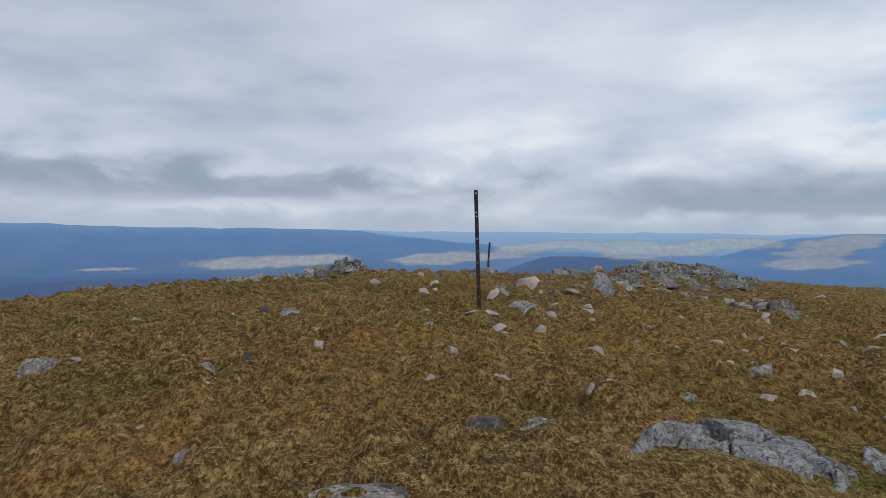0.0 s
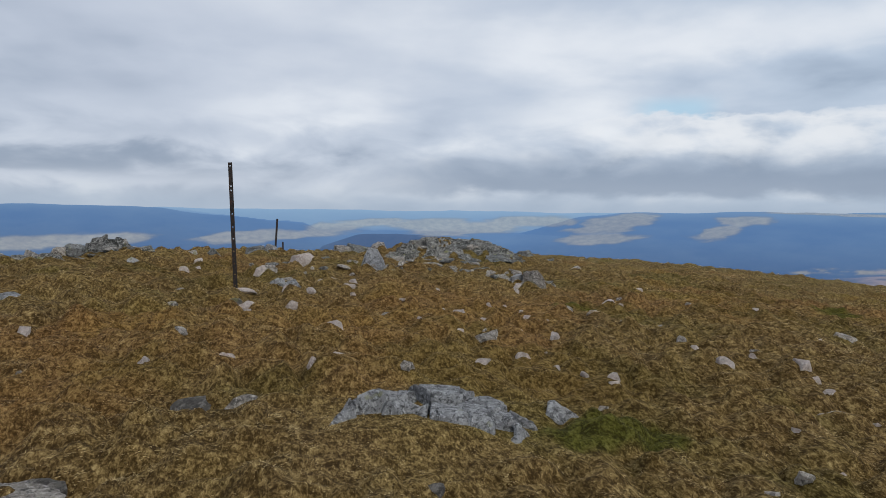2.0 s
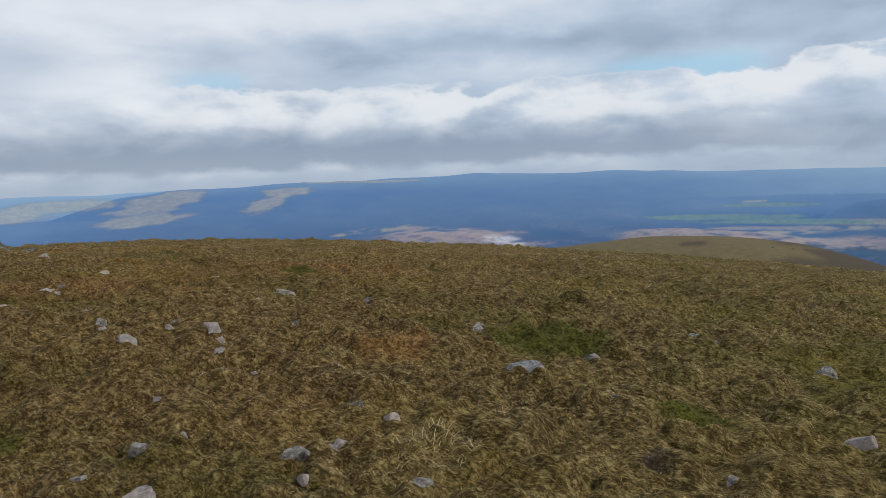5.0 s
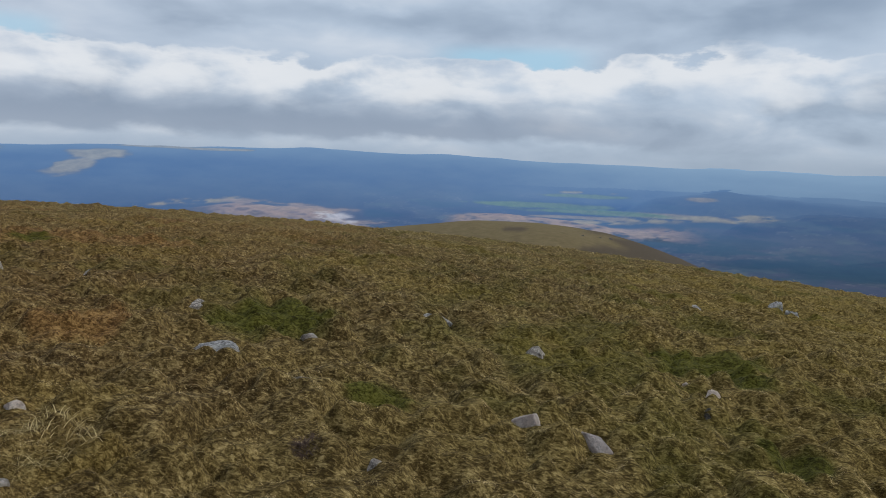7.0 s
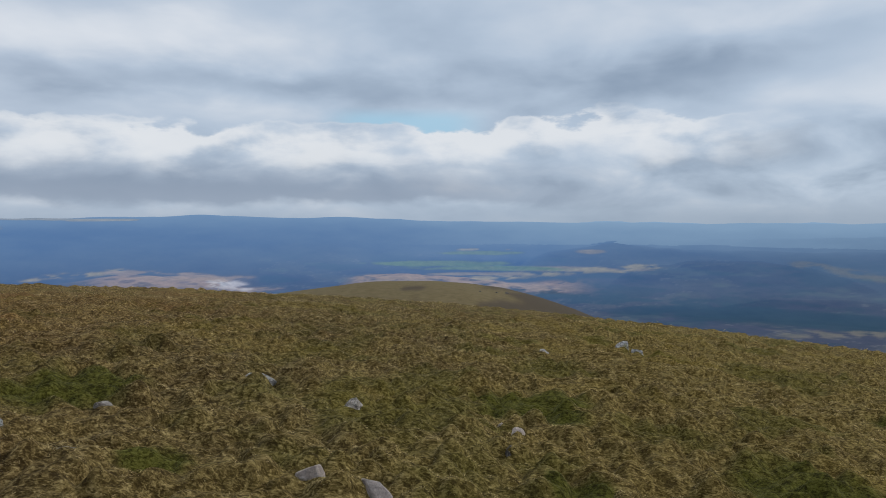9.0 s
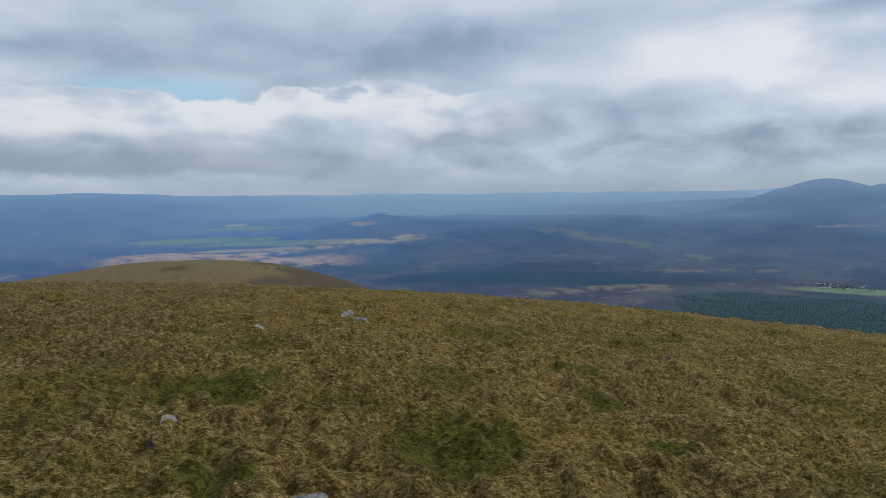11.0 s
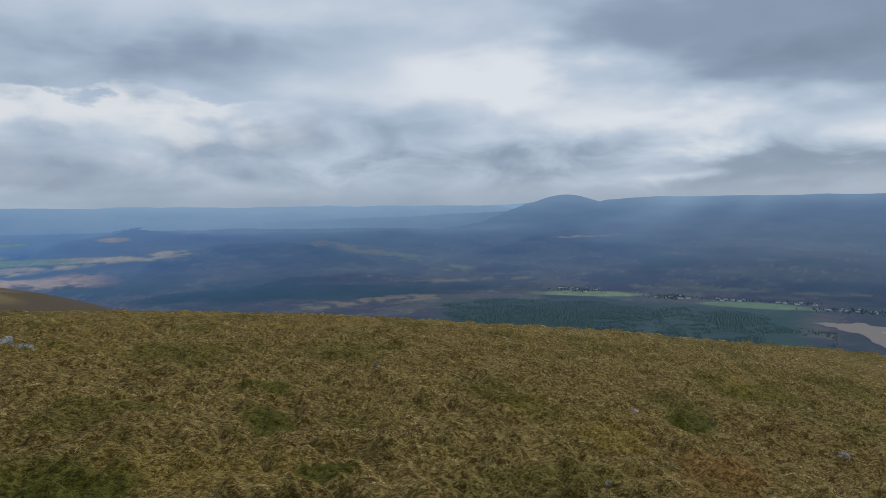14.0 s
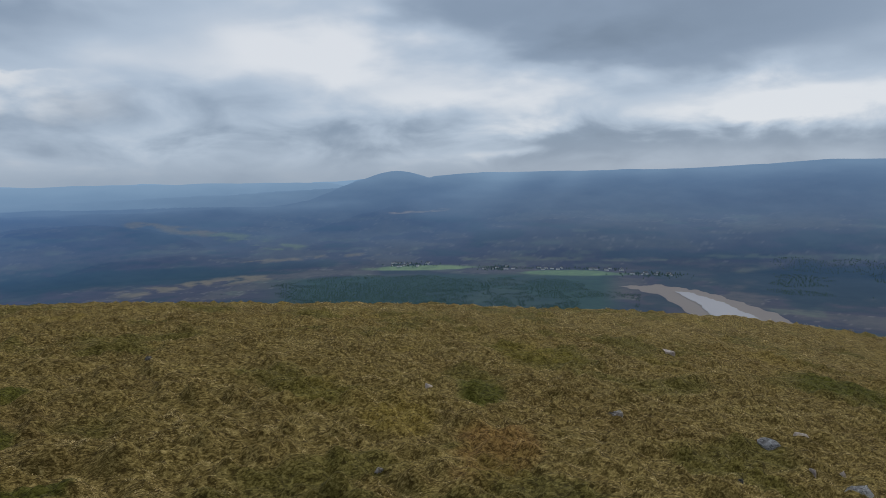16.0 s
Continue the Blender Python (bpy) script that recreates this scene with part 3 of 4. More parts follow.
# tan and green fields, with sunlight painted over their own colour
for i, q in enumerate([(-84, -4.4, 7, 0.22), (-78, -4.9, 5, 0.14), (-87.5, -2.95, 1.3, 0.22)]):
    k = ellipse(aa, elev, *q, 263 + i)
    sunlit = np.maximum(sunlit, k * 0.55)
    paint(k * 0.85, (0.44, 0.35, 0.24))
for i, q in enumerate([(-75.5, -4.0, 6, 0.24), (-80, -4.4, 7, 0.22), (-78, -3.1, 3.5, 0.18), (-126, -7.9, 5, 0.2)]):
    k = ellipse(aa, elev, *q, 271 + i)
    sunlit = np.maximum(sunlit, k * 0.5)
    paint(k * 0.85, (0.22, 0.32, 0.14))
paint(ellipse(aa, elev, -57.0, -5.5, 1.2, 0.40, 281) * smooth(fbm(aa * 20, elev * 60, 6, 4, 611), -0.1, 0.3) * 0.8, (0.80, 0.76, 0.70))
paint(ellipse(aa, elev, -138.5, -8.35, 4.6, 0.22, 283), (0.15, 0.23, 0.08))


def strip_mask(a0, e0, a1, e1, half, seed):
    """A ragged strip of country between two directions."""
    da, de = (a1 - a0), (e1 - e0) * 6
    k = np.clip(((aa - a0) * da + (elev - e0) * 6 * de) / (da * da + de * de), 0, 1)
    d = np.hypot((aa - a0 - k * da) / (half * 7), (elev - e0 - k * (e1 - e0)) / half) + 0.8 * fbm(aa * 7, elev * 42, 10, 5, seed)
    return (1 - smooth(d, 0.45, 1.25)) * smooth(fbm(aa * 9, elev * 44, 12, 4, seed + 40), -0.30, 0.10)


TAN, STRAW_FIELD, FIELD, DULL, WOOD = (0.46, 0.34, 0.25), (0.52, 0.43, 0.25), (0.20, 0.31, 0.13), (0.22, 0.18, 0.10), (0.012, 0.032, 0.024)
# fields and woods; lit is the sunlight painted on each strip
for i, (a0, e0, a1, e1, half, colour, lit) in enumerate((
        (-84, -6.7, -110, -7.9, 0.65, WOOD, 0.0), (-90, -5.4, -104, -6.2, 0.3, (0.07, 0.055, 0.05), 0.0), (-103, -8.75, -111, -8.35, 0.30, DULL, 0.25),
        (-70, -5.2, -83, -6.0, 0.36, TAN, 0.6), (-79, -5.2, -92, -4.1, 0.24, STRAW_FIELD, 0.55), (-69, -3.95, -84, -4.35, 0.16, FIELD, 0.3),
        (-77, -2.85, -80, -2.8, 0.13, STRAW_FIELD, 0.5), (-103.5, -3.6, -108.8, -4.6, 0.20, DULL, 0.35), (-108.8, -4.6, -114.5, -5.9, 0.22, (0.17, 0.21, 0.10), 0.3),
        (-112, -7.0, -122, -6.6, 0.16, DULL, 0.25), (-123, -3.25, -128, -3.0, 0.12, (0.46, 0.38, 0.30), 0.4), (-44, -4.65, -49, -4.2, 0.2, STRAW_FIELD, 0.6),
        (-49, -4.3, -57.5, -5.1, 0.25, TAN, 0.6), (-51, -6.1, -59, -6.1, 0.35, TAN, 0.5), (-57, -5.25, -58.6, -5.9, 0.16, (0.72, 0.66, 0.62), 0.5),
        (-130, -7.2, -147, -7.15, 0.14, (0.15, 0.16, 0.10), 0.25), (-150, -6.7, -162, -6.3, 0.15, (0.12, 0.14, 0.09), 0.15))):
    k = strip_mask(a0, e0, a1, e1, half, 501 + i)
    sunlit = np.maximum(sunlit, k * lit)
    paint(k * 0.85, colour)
# haze painted as blue emission, thicker with distance
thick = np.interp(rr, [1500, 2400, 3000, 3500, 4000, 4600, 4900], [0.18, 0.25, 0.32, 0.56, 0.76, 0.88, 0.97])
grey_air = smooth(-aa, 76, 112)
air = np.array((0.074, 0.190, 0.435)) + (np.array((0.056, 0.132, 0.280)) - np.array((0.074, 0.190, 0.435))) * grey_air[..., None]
# light shafts and brighter haze painted into the emission colour
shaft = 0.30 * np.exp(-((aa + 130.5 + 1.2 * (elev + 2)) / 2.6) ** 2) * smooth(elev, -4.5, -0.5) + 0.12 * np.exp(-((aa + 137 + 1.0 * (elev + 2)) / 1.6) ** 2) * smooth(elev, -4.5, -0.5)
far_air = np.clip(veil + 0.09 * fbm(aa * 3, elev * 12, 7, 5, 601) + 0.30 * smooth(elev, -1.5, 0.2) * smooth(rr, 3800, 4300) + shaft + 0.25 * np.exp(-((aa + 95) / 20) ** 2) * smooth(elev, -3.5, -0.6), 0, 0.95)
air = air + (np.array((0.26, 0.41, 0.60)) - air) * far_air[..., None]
# haze thinned where the ground is painted sunlit
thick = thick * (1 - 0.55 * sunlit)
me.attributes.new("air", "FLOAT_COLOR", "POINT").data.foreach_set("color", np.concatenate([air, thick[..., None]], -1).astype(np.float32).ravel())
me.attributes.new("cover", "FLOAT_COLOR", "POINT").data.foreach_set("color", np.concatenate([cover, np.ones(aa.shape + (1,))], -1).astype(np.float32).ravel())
tagged(new("backdrop_country", me), "far moors and ranges round a broad glen, with painted blue haze", "landscape", kind="structure")


def shore(name, outline, z, mat, label, category):
    """A flat sheet on the glen's floor inside an outline of (azimuth, degrees below the horizon)."""
    bm = bmesh.new()
    pts = []
    k = len(outline)
    for i in range(k):
        for s in range(16):
            (a0, e0), (a1, e1) = outline[i], outline[(i + 1) % k]
            a, e = a0 + (a1 - a0) * s / 16, e0 + (e1 - e0) * s / 16
            e += 0.10 * noise.noise((a * 1.3, e * 2.0, z)) + 0.05 * noise.noise((a * 4.5, e * 7.0, z))
            a += 0.30 * noise.noise((a * 2.2, e * 4.0, z + 9.0))
            r = (1.4 - z) / math.tan(radians(e))
            pts.append(bm.verts.new((-r * math.sin(radians(a)), r * math.cos(radians(a)), z)))
    bm.faces.new(pts)
    bmesh.ops.triangulate(bm, faces=bm.faces[:])
    bm.normal_update()
    for f in bm.faces:
        if f.normal.z < 0:
            f.normal_flip()
    m = bpy.data.meshes.new(name)
    bm.to_mesh(m)
    bm.free()
    m.materials.append(mat)
    return tagged(new(name, m), label, category, kind="structure")


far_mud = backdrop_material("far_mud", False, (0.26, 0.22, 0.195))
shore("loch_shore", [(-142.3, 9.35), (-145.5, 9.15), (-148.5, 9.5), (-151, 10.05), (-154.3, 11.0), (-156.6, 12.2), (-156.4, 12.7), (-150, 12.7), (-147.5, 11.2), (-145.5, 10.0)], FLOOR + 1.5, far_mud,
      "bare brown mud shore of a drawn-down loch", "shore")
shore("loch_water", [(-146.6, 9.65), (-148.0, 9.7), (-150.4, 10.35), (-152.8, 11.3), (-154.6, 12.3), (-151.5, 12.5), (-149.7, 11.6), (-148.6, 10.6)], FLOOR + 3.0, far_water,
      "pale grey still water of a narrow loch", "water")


# ---- things ----
def part(name, bm, mat, parent=None, label=""):
    m = bpy.data.meshes.new(name)
    bm.to_mesh(m)
    bm.free()
    m.materials.append(mat)
    ob = new(name, m)
    if parent:
        ob.parent = parent
    return tagged(ob, label)


def thing(name, at, label, category, group=""):
    e = new(name)
    e.empty_display_size = 0.1
    e.matrix_world = at
    return tagged(e, label, category, group)


PALE = ("stone", rock_pale, "pale pinkish granite stone bedded in short grass")
LICHEN = ("stone", rock_lichen, "grey granite stone mottled with pale lichen")
GREY = ("stone", rock_grey, "grey schist stone half sunk in turf")
DARK = ("stone", rock_dark, "dark weathered stone lying flat in turf")
BOULDER = ("boulder", rock_grey, "angular grey boulder with a pale worn top")
serial = [0]
PLACED = []


def rock_mesh(w, depth, h, seed, level=3, cuts=11, flat=0.0, tilt=0.0, taper=0.26):
    """A split, weathered stone: a ball cut by planes, then roughened. Its base is at z = 0, its sides run on below."""
    rnd = random.Random(seed)
    bm = bmesh.new()
    bmesh.ops.create_icosphere(bm, subdivisions=level, radius=1.0)
    planes = []
    for _ in range(cuts):
        v = Vector((rnd.gauss(0, 1), rnd.gauss(0, 1), rnd.gauss(0.25, 0.8))).normalized()
        planes.append((v, rnd.uniform(0.40, 0.74)))
    planes.append((Vector((rnd.uniform(-0.3, 0.3), rnd.uniform(-0.3, 0.3), 1)).normalized(), 0.55 - 0.2 * flat))
    off = Vector((rnd.uniform(0, 90), rnd.uniform(0, 90), rnd.uniform(0, 90)))
    for v in bm.verts:
        for nrm, lim in planes:
            d = v.co.dot(nrm)
            if d > lim:
                v.co -= nrm * (d - lim)
        c = v.co * 1.0
        v.co *= 1 + 0.05 * noise.noise(c * 1.9 + off) + 0.035 * noise.noise(c * 4.5 + off) + 0.035 * noise.noise(c * 11.0 + off)
        step = 0.5 + 0.5 * noise.noise(Vector((c.x * 0.8, c.y * 0.8, c.z * 7.0)) + off)
        v.co.x *= 1 - 0.10 * step
        v.co.y *= 1 - 0.10 * step
        if v.co.z > 0:
            v.co.x *= 1 - taper * min(1.0, v.co.z)
            v.co.y *= 1 - taper * min(1.0, v.co.z)
        if v.co.z < 0.15:
            spread = 1 + 0.25 * min(1.0, 0.15 - v.co.z)
            v.co.x *= spread
            v.co.y *= spread
    xs = [v.co.x for v in bm.verts]
    ys = [v.co.y for v in bm.verts]
    top = max(v.co.z for v in bm.verts)
    kx, ky, kz = w / (max(xs) - min(xs)), depth / (max(ys) - min(ys)), h / (top - 0.05)
    for v in bm.verts:
        v.co = Vector((v.co.x * kx, v.co.y * ky, (v.co.z - 0.05) * kz + tilt * v.co.x * kx))
        if v.co.z < -0.06 - 0.3 * h:
            v.co.z = -0.06 - 0.3 * h
    for f in bm.faces:
        f.smooth = False
    return bm


def stone(x, y, w, h, kind, turn=None, depth=None, lift=0.0, tilt=0.0, group="scattered stones", taper=0.26):
    serial[0] += 1
    rnd = random.Random(serial[0] * 7 + 1)
    name, mat, label = kind
    face = math.degrees(math.atan2(x - 1.5, -(y + 1.0))) + 180
    turn = face + rnd.uniform(-25, 25) if turn is None else turn
    depth = w * rnd.uniform(0.6, 0.9) if depth is None else depth
    h = max(h - 0.6 * w / max(math.hypot(x - 1.5, y + 1.0), 2.5), 0.55 * h, 0.025)
    h = h if taper > 0.5 else min(h, 0.5 * w)
    bm = rock_mesh(w * 1.04, depth, h, serial[0], 4 if w > 0.3 else 3 if w > 0.08 else 2, rnd.randint(7, 10), 0.8 if h < 0.35 * w else 0.2, tilt, taper)
    PLACED.append((x, y, w * 1.04, depth, turn))
    m = bpy.data.meshes.new(name)
    bm.to_mesh(m)
    bm.free()
    m.materials.append(mat)
    ob = new(name, m)
    rim = np.arange(6) * 1.047
    over = lumps(x + 0.6 * w * np.cos(rim), y + 0.6 * w * np.sin(rim))
    z = float(hill(x, y) + 0.5 * lumps(x, y) + 0.5 * over.max()) - 0.012 - 0.08 * h + lift
    ob.matrix_world = pose(x, y, z, 0, 0, turn)
    return tagged(ob, label, "boulder" if name == "boulder" else "stone", group)


stone(1.19, 5.23, 0.15, 0.07, PALE)
stone(2.40, 5.05, 0.24, 0.11, LICHEN)
stone(2.55, 4.68, 0.12, 0.06, PALE)
stone(2.15, 5.03, 0.09, 0.04, PALE)
stone(3.02, 5.11, 0.11, 0.08, PALE)
stone(3.84, 5.94, 0.18, 0.07, PALE)
stone(4.61, 7.01, 0.20, 0.10, PALE)
stone(2.86, 4.27, 0.07, 0.07, PALE)
stone(2.95, 4.06, 0.14, 0.06, PALE)
stone(2.91, 3.94, 0.10, 0.04, PALE)
stone(2.63, 3.60, 0.09, 0.04, LICHEN)
stone(2.28, 3.49, 0.25, 0.13, BOULDER, taper=0.15, depth=0.16, tilt=0.15)
stone(4.26, 5.15, 0.12, 0.08, LICHEN)
stone(4.01, 4.26, 0.15, 0.07, PALE)
stone(4.52, 4.54, 0.08, 0.05, PALE)
stone(4.66, 4.18, 0.15, 0.06, PALE)
stone(4.60, 4.01, 0.13, 0.05, PALE)
stone(6.52, 5.55, 0.25, 0.10, LICHEN)
stone(7.01, 4.67, 0.23, 0.12, LICHEN)
stone(3.22, 2.61, 0.12, 0.06, LICHEN)
stone(3.44, 2.63, 0.05, 0.05, PALE)
stone(4.18, 3.36, 0.17, 0.03, LICHEN)
stone(3.56, 3.06, 0.07, 0.03, PALE)
stone(2.84, 2.44, 0.08, 0.03, LICHEN)
stone(2.44, 2.37, 0.05, 0.03, PALE)
stone(1.34, 2.73, 0.10, 0.03, DARK)
stone(0.31, 3.86, 0.30, 0.05, DARK, depth=0.2, lift=-0.012)
stone(0.53, 3.75, 0.18, 0.06, LICHEN)
stone(0.43, 4.66, 0.08, 0.04, PALE)
stone(-0.07, 4.49, 0.08, 0.04, PALE)
stone(1.13, 4.42, 0.09, 0.04, PALE)
stone(0.94, 4.18, 0.08, 0.04, PALE)
stone(1.52, 4.09, 0.10, 0.05, LICHEN)
stone(2.34, 6.19, 0.08, 0.05, PALE)
stone(2.93, 6.52, 0.09, 0.05, PALE)
stone(3.09, 6.53, 0.08, 0.05, PALE)
stone(1.99, 5.69, 0.06, 0.04, PALE)
stone(1.74, 7.99, 0.16, 0.08, PALE)
stone(1.65, 7.58, 0.16, 0.05, PALE)
stone(1.45, 8.29, 0.25, 0.07, PALE)
stone(0.93, 6.30, 0.14, 0.08, PALE)
stone(0.53, 6.22, 0.26, 0.07, PALE)
stone(0.43, 6.34, 0.12, 0.08, DARK)
stone(0.53, 5.83, 0.12, 0.04, PALE)
stone(-0.10, 9.39, 0.13, 0.08, PALE)
stone(-1.02, 10.26, 0.21, 0.09, PALE)
stone(0.08, 5.09, 0.11, 0.04, LICHEN)
stone(1.78, 6.06, 0.18, 0.05, LICHEN)
stone(4.15, 8.30, 0.35, 0.23, LICHEN)
stone(4.00, 8.44, 0.26, 0.12, GREY)
stone(3.78, 8.86, 0.19, 0.14, LICHEN)
stone(3.91, 8.70, 0.28, 0.09, LICHEN)
stone(2.25, 9.40, 0.46, 0.34, BOULDER, taper=0.7, depth=0.4)
stone(2.34, 8.97, 0.23, 0.08, GREY)
stone(1.28, 9.99, 0.36, 0.17, PALE)
stone(6.01, 8.71, 0.16, 0.07, PALE)
stone(4.04, 4.65, 0.08, 0.04, PALE)
stone(2.11, 4.32, 0.12, 0.02, PALE)
stone(2.68, 4.36, 0.06, 0.04, PALE)
stone(2.80, 4.81, 0.05, 0.04, PALE)
stone(2.48, 5.37, 0.05, 0.04, LICHEN)
stone(6.28, 11.19, 0.32, 0.11, LICHEN)
stone(0.84, 7.85, 0.23, 0.11, GREY)
stone(0.99, 8.00, 0.19, 0.08, LICHEN)
stone(0.66, 8.80, 0.18, 0.09, PALE)
stone(-2.85, 4.83, 0.29, 0.11, LICHEN)
stone(-2.63, 4.81, 0.11, 0.04, PALE)
stone(-1.66, 4.75, 0.09, 0.06, LICHEN)
stone(-1.54, 4.37, 0.07, 0.04, PALE)
stone(-0.70, 4.28, 0.05, 0.04, LICHEN)
stone(-0.10, 4.47, 0.05, 0.05, PALE)
stone(-1.87, 7.14, 0.17, 0.10, DARK)
stone(-1.52, 6.93, 0.30, 0.06, GREY)
stone(-2.19, 6.83, 0.27, 0.04, PALE)
stone(-1.31, 3.40, 0.10, 0.03, LICHEN)
stone(-1.93, 5.08, 0.11, 0.04, LICHEN)
stone(-0.98, 5.32, 0.10, 0.04, PALE)
stone(-2.90, 6.38, 0.15, 0.06, LICHEN)
stone(0.39, 4.68, 0.08, 0.04, PALE)
stone(-1.68, 3.75, 0.07, 0.03, PALE)
stone(-0.12, 6.43, 0.14, 0.04, LICHEN)
stone(-1.43, 4.97, 0.09, 0.03, DARK)
stone(0.81, 9.01, 0.18, 0.09, LICHEN)
stone(-0.22, 2.98, 0.16, 0.02, DARK)
stone(0.96, 13.54, 0.34, 0.18, GREY)
stone(0.82, 9.39, 0.22, 0.13, LICHEN)
stone(1.00, 7.80, 0.22, 0.09, GREY)
stone(-0.11, 9.16, 0.12, 0.08, PALE)
stone(-0.24, 8.89, 0.13, 0.06, PALE)
stone(-1.03, 10.02, 0.24, 0.10, GREY)
stone(1.30, 10.21, 0.22, 0.14, GREY)
stone(3.70, 2.06, 0.16, 0.04, LICHEN)
stone(3.92, 1.98, 0.10, 0.04, PALE)
stone(4.36, 2.03, 0.10, 0.08, PALE)
stone(4.36, 2.29, 0.11, 0.06, LICHEN)
stone(2.94, 2.15, 0.21, 0.05, PALE)
stone(3.83, 1.36, 0.11, 0.05, LICHEN)
stone(5.64, 1.90, 0.29, 0.07, BOULDER)
stone(6.61, 1.86, 0.14, 0.06, LICHEN)
stone(8.09, 1.47, 0.42, 0.09, BOULDER, depth=0.2)
stone(7.73, 0.32, 0.23, 0.11, LICHEN)
stone(3.53, 1.81, 0.07, 0.03, PALE)
stone(5.62, 1.23, 0.12, 0.04, LICHEN)
stone(6.08, -0.10, 0.18, 0.11, PALE)
stone(6.04, -0.49, 0.18, 0.08, PALE)
stone(7.55, -1.08, 0.12, 0.06, PALE)
stone(6.49, -2.20, 0.19, 0.10, LICHEN)
stone(6.59, -2.28, 0.18, 0.07, PALE)
stone(14.45, -1.88, 0.23, 0.12, GREY)
stone(4.98, 0.35, 0.10, 0.05, LICHEN)
stone(7.21, -1.07, 0.05, 0.06, DARK)
stone(8.06, -0.87, 0.07, 0.04, PALE)
stone(6.58, 2.98, 0.26, 0.06, LICHEN)
stone(7.27, -1.08, 0.05, 0.06, DARK)
stone(6.56, -2.17, 0.24, 0.08, GREY)
stone(11.73, -6.46, 0.08, 0.12, LICHEN)
stone(12.64, -0.69, 0.22, 0.07, GREY)
stone(14.51, -2.10, 0.22, 0.10, GREY)
stone(9.83, -9.10, 0.12, 0.08, PALE)
stone(11.95, -6.51, 0.08, 0.08, DARK)
stone(7.58, -7.00, 0.06, 0.07, LICHEN)
stone(7.96, -10.22, 0.15, 0.07, DARK)
stone(10.74, -15.32, 0.28, 0.07, PALE)
stone(7.79, -5.06, 0.07, 0.03, LICHEN)
stone(6.74, -11.79, 0.23, 0.10, PALE)
stone(6.64, -10.87, 0.23, 0.09, GREY)
stone(6.05, -10.50, 0.08, 0.08, PALE)
stone(7.56, -7.01, 0.06, 0.06, LICHEN)
stone(7.91, -10.21, 0.17, 0.06, LICHEN)
stone(5.69, -10.56, 0.23, 0.07, GREY)
stone(6.14, -9.43, 0.05, 0.05, DARK)
stone(6.02, -11.02, 0.09, 0.05, PALE)
# rocks of the knoll on the brow
OUTCROP = ("outcrop_rock", rock_lichen, "layered grey lichened outcrop rock on the knoll")
OUTCROP_DARK = ("outcrop_rock", rock_ledge, "dark split outcrop slab set in turf on the brow")


def outcrop(x, y, w, h, kind=OUTCROP, lift=0.0, tilt=0.0, depth=None, turn=None):
    ob = stone(x, y, w, h, kind, turn, depth, lift, tilt, "outcrop rocks")
    ob["category"] = "rock"
    return ob


def knoll(cx, cy, sx, sy, count, seed, big, small):
    """Broken ledges over a knoll: flat slabs that overlap, all dipping one way."""
    rnd = random.Random(seed)
    for _ in range(count):
        a, q = rnd.uniform(0, 6.28), math.sqrt(rnd.random())
        w = rnd.uniform(small, big) * (1.15 - 0.5 * q)
        outcrop(cx + sx * q * math.cos(a), cy + sy * q * math.sin(a), w, w * rnd.uniform(0.10, 0.20), rnd.choice((OUTCROP, OUTCROP_DARK)),
                lift=0.02, tilt=rnd.uniform(-0.12, 0.08), depth=w * rnd.uniform(0.5, 0.8))


knoll(4.25, 11.5, 1.3, 0.5, 16, 3, 0.6, 0.2)
knoll(3.35, 10.9, 0.95, 0.7, 18, 5, 0.50, 0.15)
def rubble(cx, cy, sx, sy, count, seed, small, big):
    """Small pale stones strewn over the turf."""
    rnd = random.Random(seed)
    for _ in range(count):
        w = rnd.uniform(small, big)
        stone(cx + rnd.gauss(0, sx), cy + rnd.gauss(0, sy), w, w * rnd.uniform(0.22, 0.42), rnd.choice((PALE, PALE, LICHEN)))


rubble(2.6, 7.6, 1.1, 0.8, 16, 21, 0.06, 0.15)
rubble(2.9, 5.2, 0.9, 0.7, 9, 23, 0.04, 0.09)
rubble(4.6, 6.2, 0.8, 1.0, 9, 25, 0.05, 0.11)
rubble(4.3, 3.4, 0.6, 0.6, 8, 27, 0.03, 0.07)
knoll(3.3, 9.8, 0.9, 0.5, 26, 7, 0.28, 0.07)
knoll(1.9, 9.3, 0.9, 0.6, 14, 9, 0.20, 0.06)
knoll(5.3, 12.6, 0.5, 0.4, 7, 11, 0.5, 0.2)
knoll(4.3, 8.9, 0.6, 0.5, 14, 13, 0.22, 0.06)
knoll(-1.6, 11.7, 0.5, 0.25, 6, 15, 0.3, 0.12)
knoll(-2.3, 11.4, 0.5, 0.3, 9, 17, 0.35, 0.12)
knoll(1.1, 10.2, 0.8, 0.5, 9, 19, 0.28, 0.08)
outcrop(2.55, 12.9, 0.6, 0.20, OUTCROP_DARK, depth=0.5)
outcrop(2.2, 12.7, 0.35, 0.18)
outcrop(2.85, 12.5, 0.4, 0.14)
outcrop(7.1, 15.6, 0.75, 0.34, OUTCROP_DARK, depth=0.5)
outcrop(6.6, 15.5, 0.5, 0.20, depth=0.4)
outcrop(7.6, 15.3, 0.45, 0.16, OUTCROP_DARK)
for x, y, w in ((324.0, 52.0, 2.4), (319.0, 56.0, 1.7), (310.0, 62.0, 1.3)):
    outcrop(x, y, w, 0.35 * w, ("outcrop_rock", rock_dark, "dark outcrop rock on the next grassy top"))
    PLACED.pop()
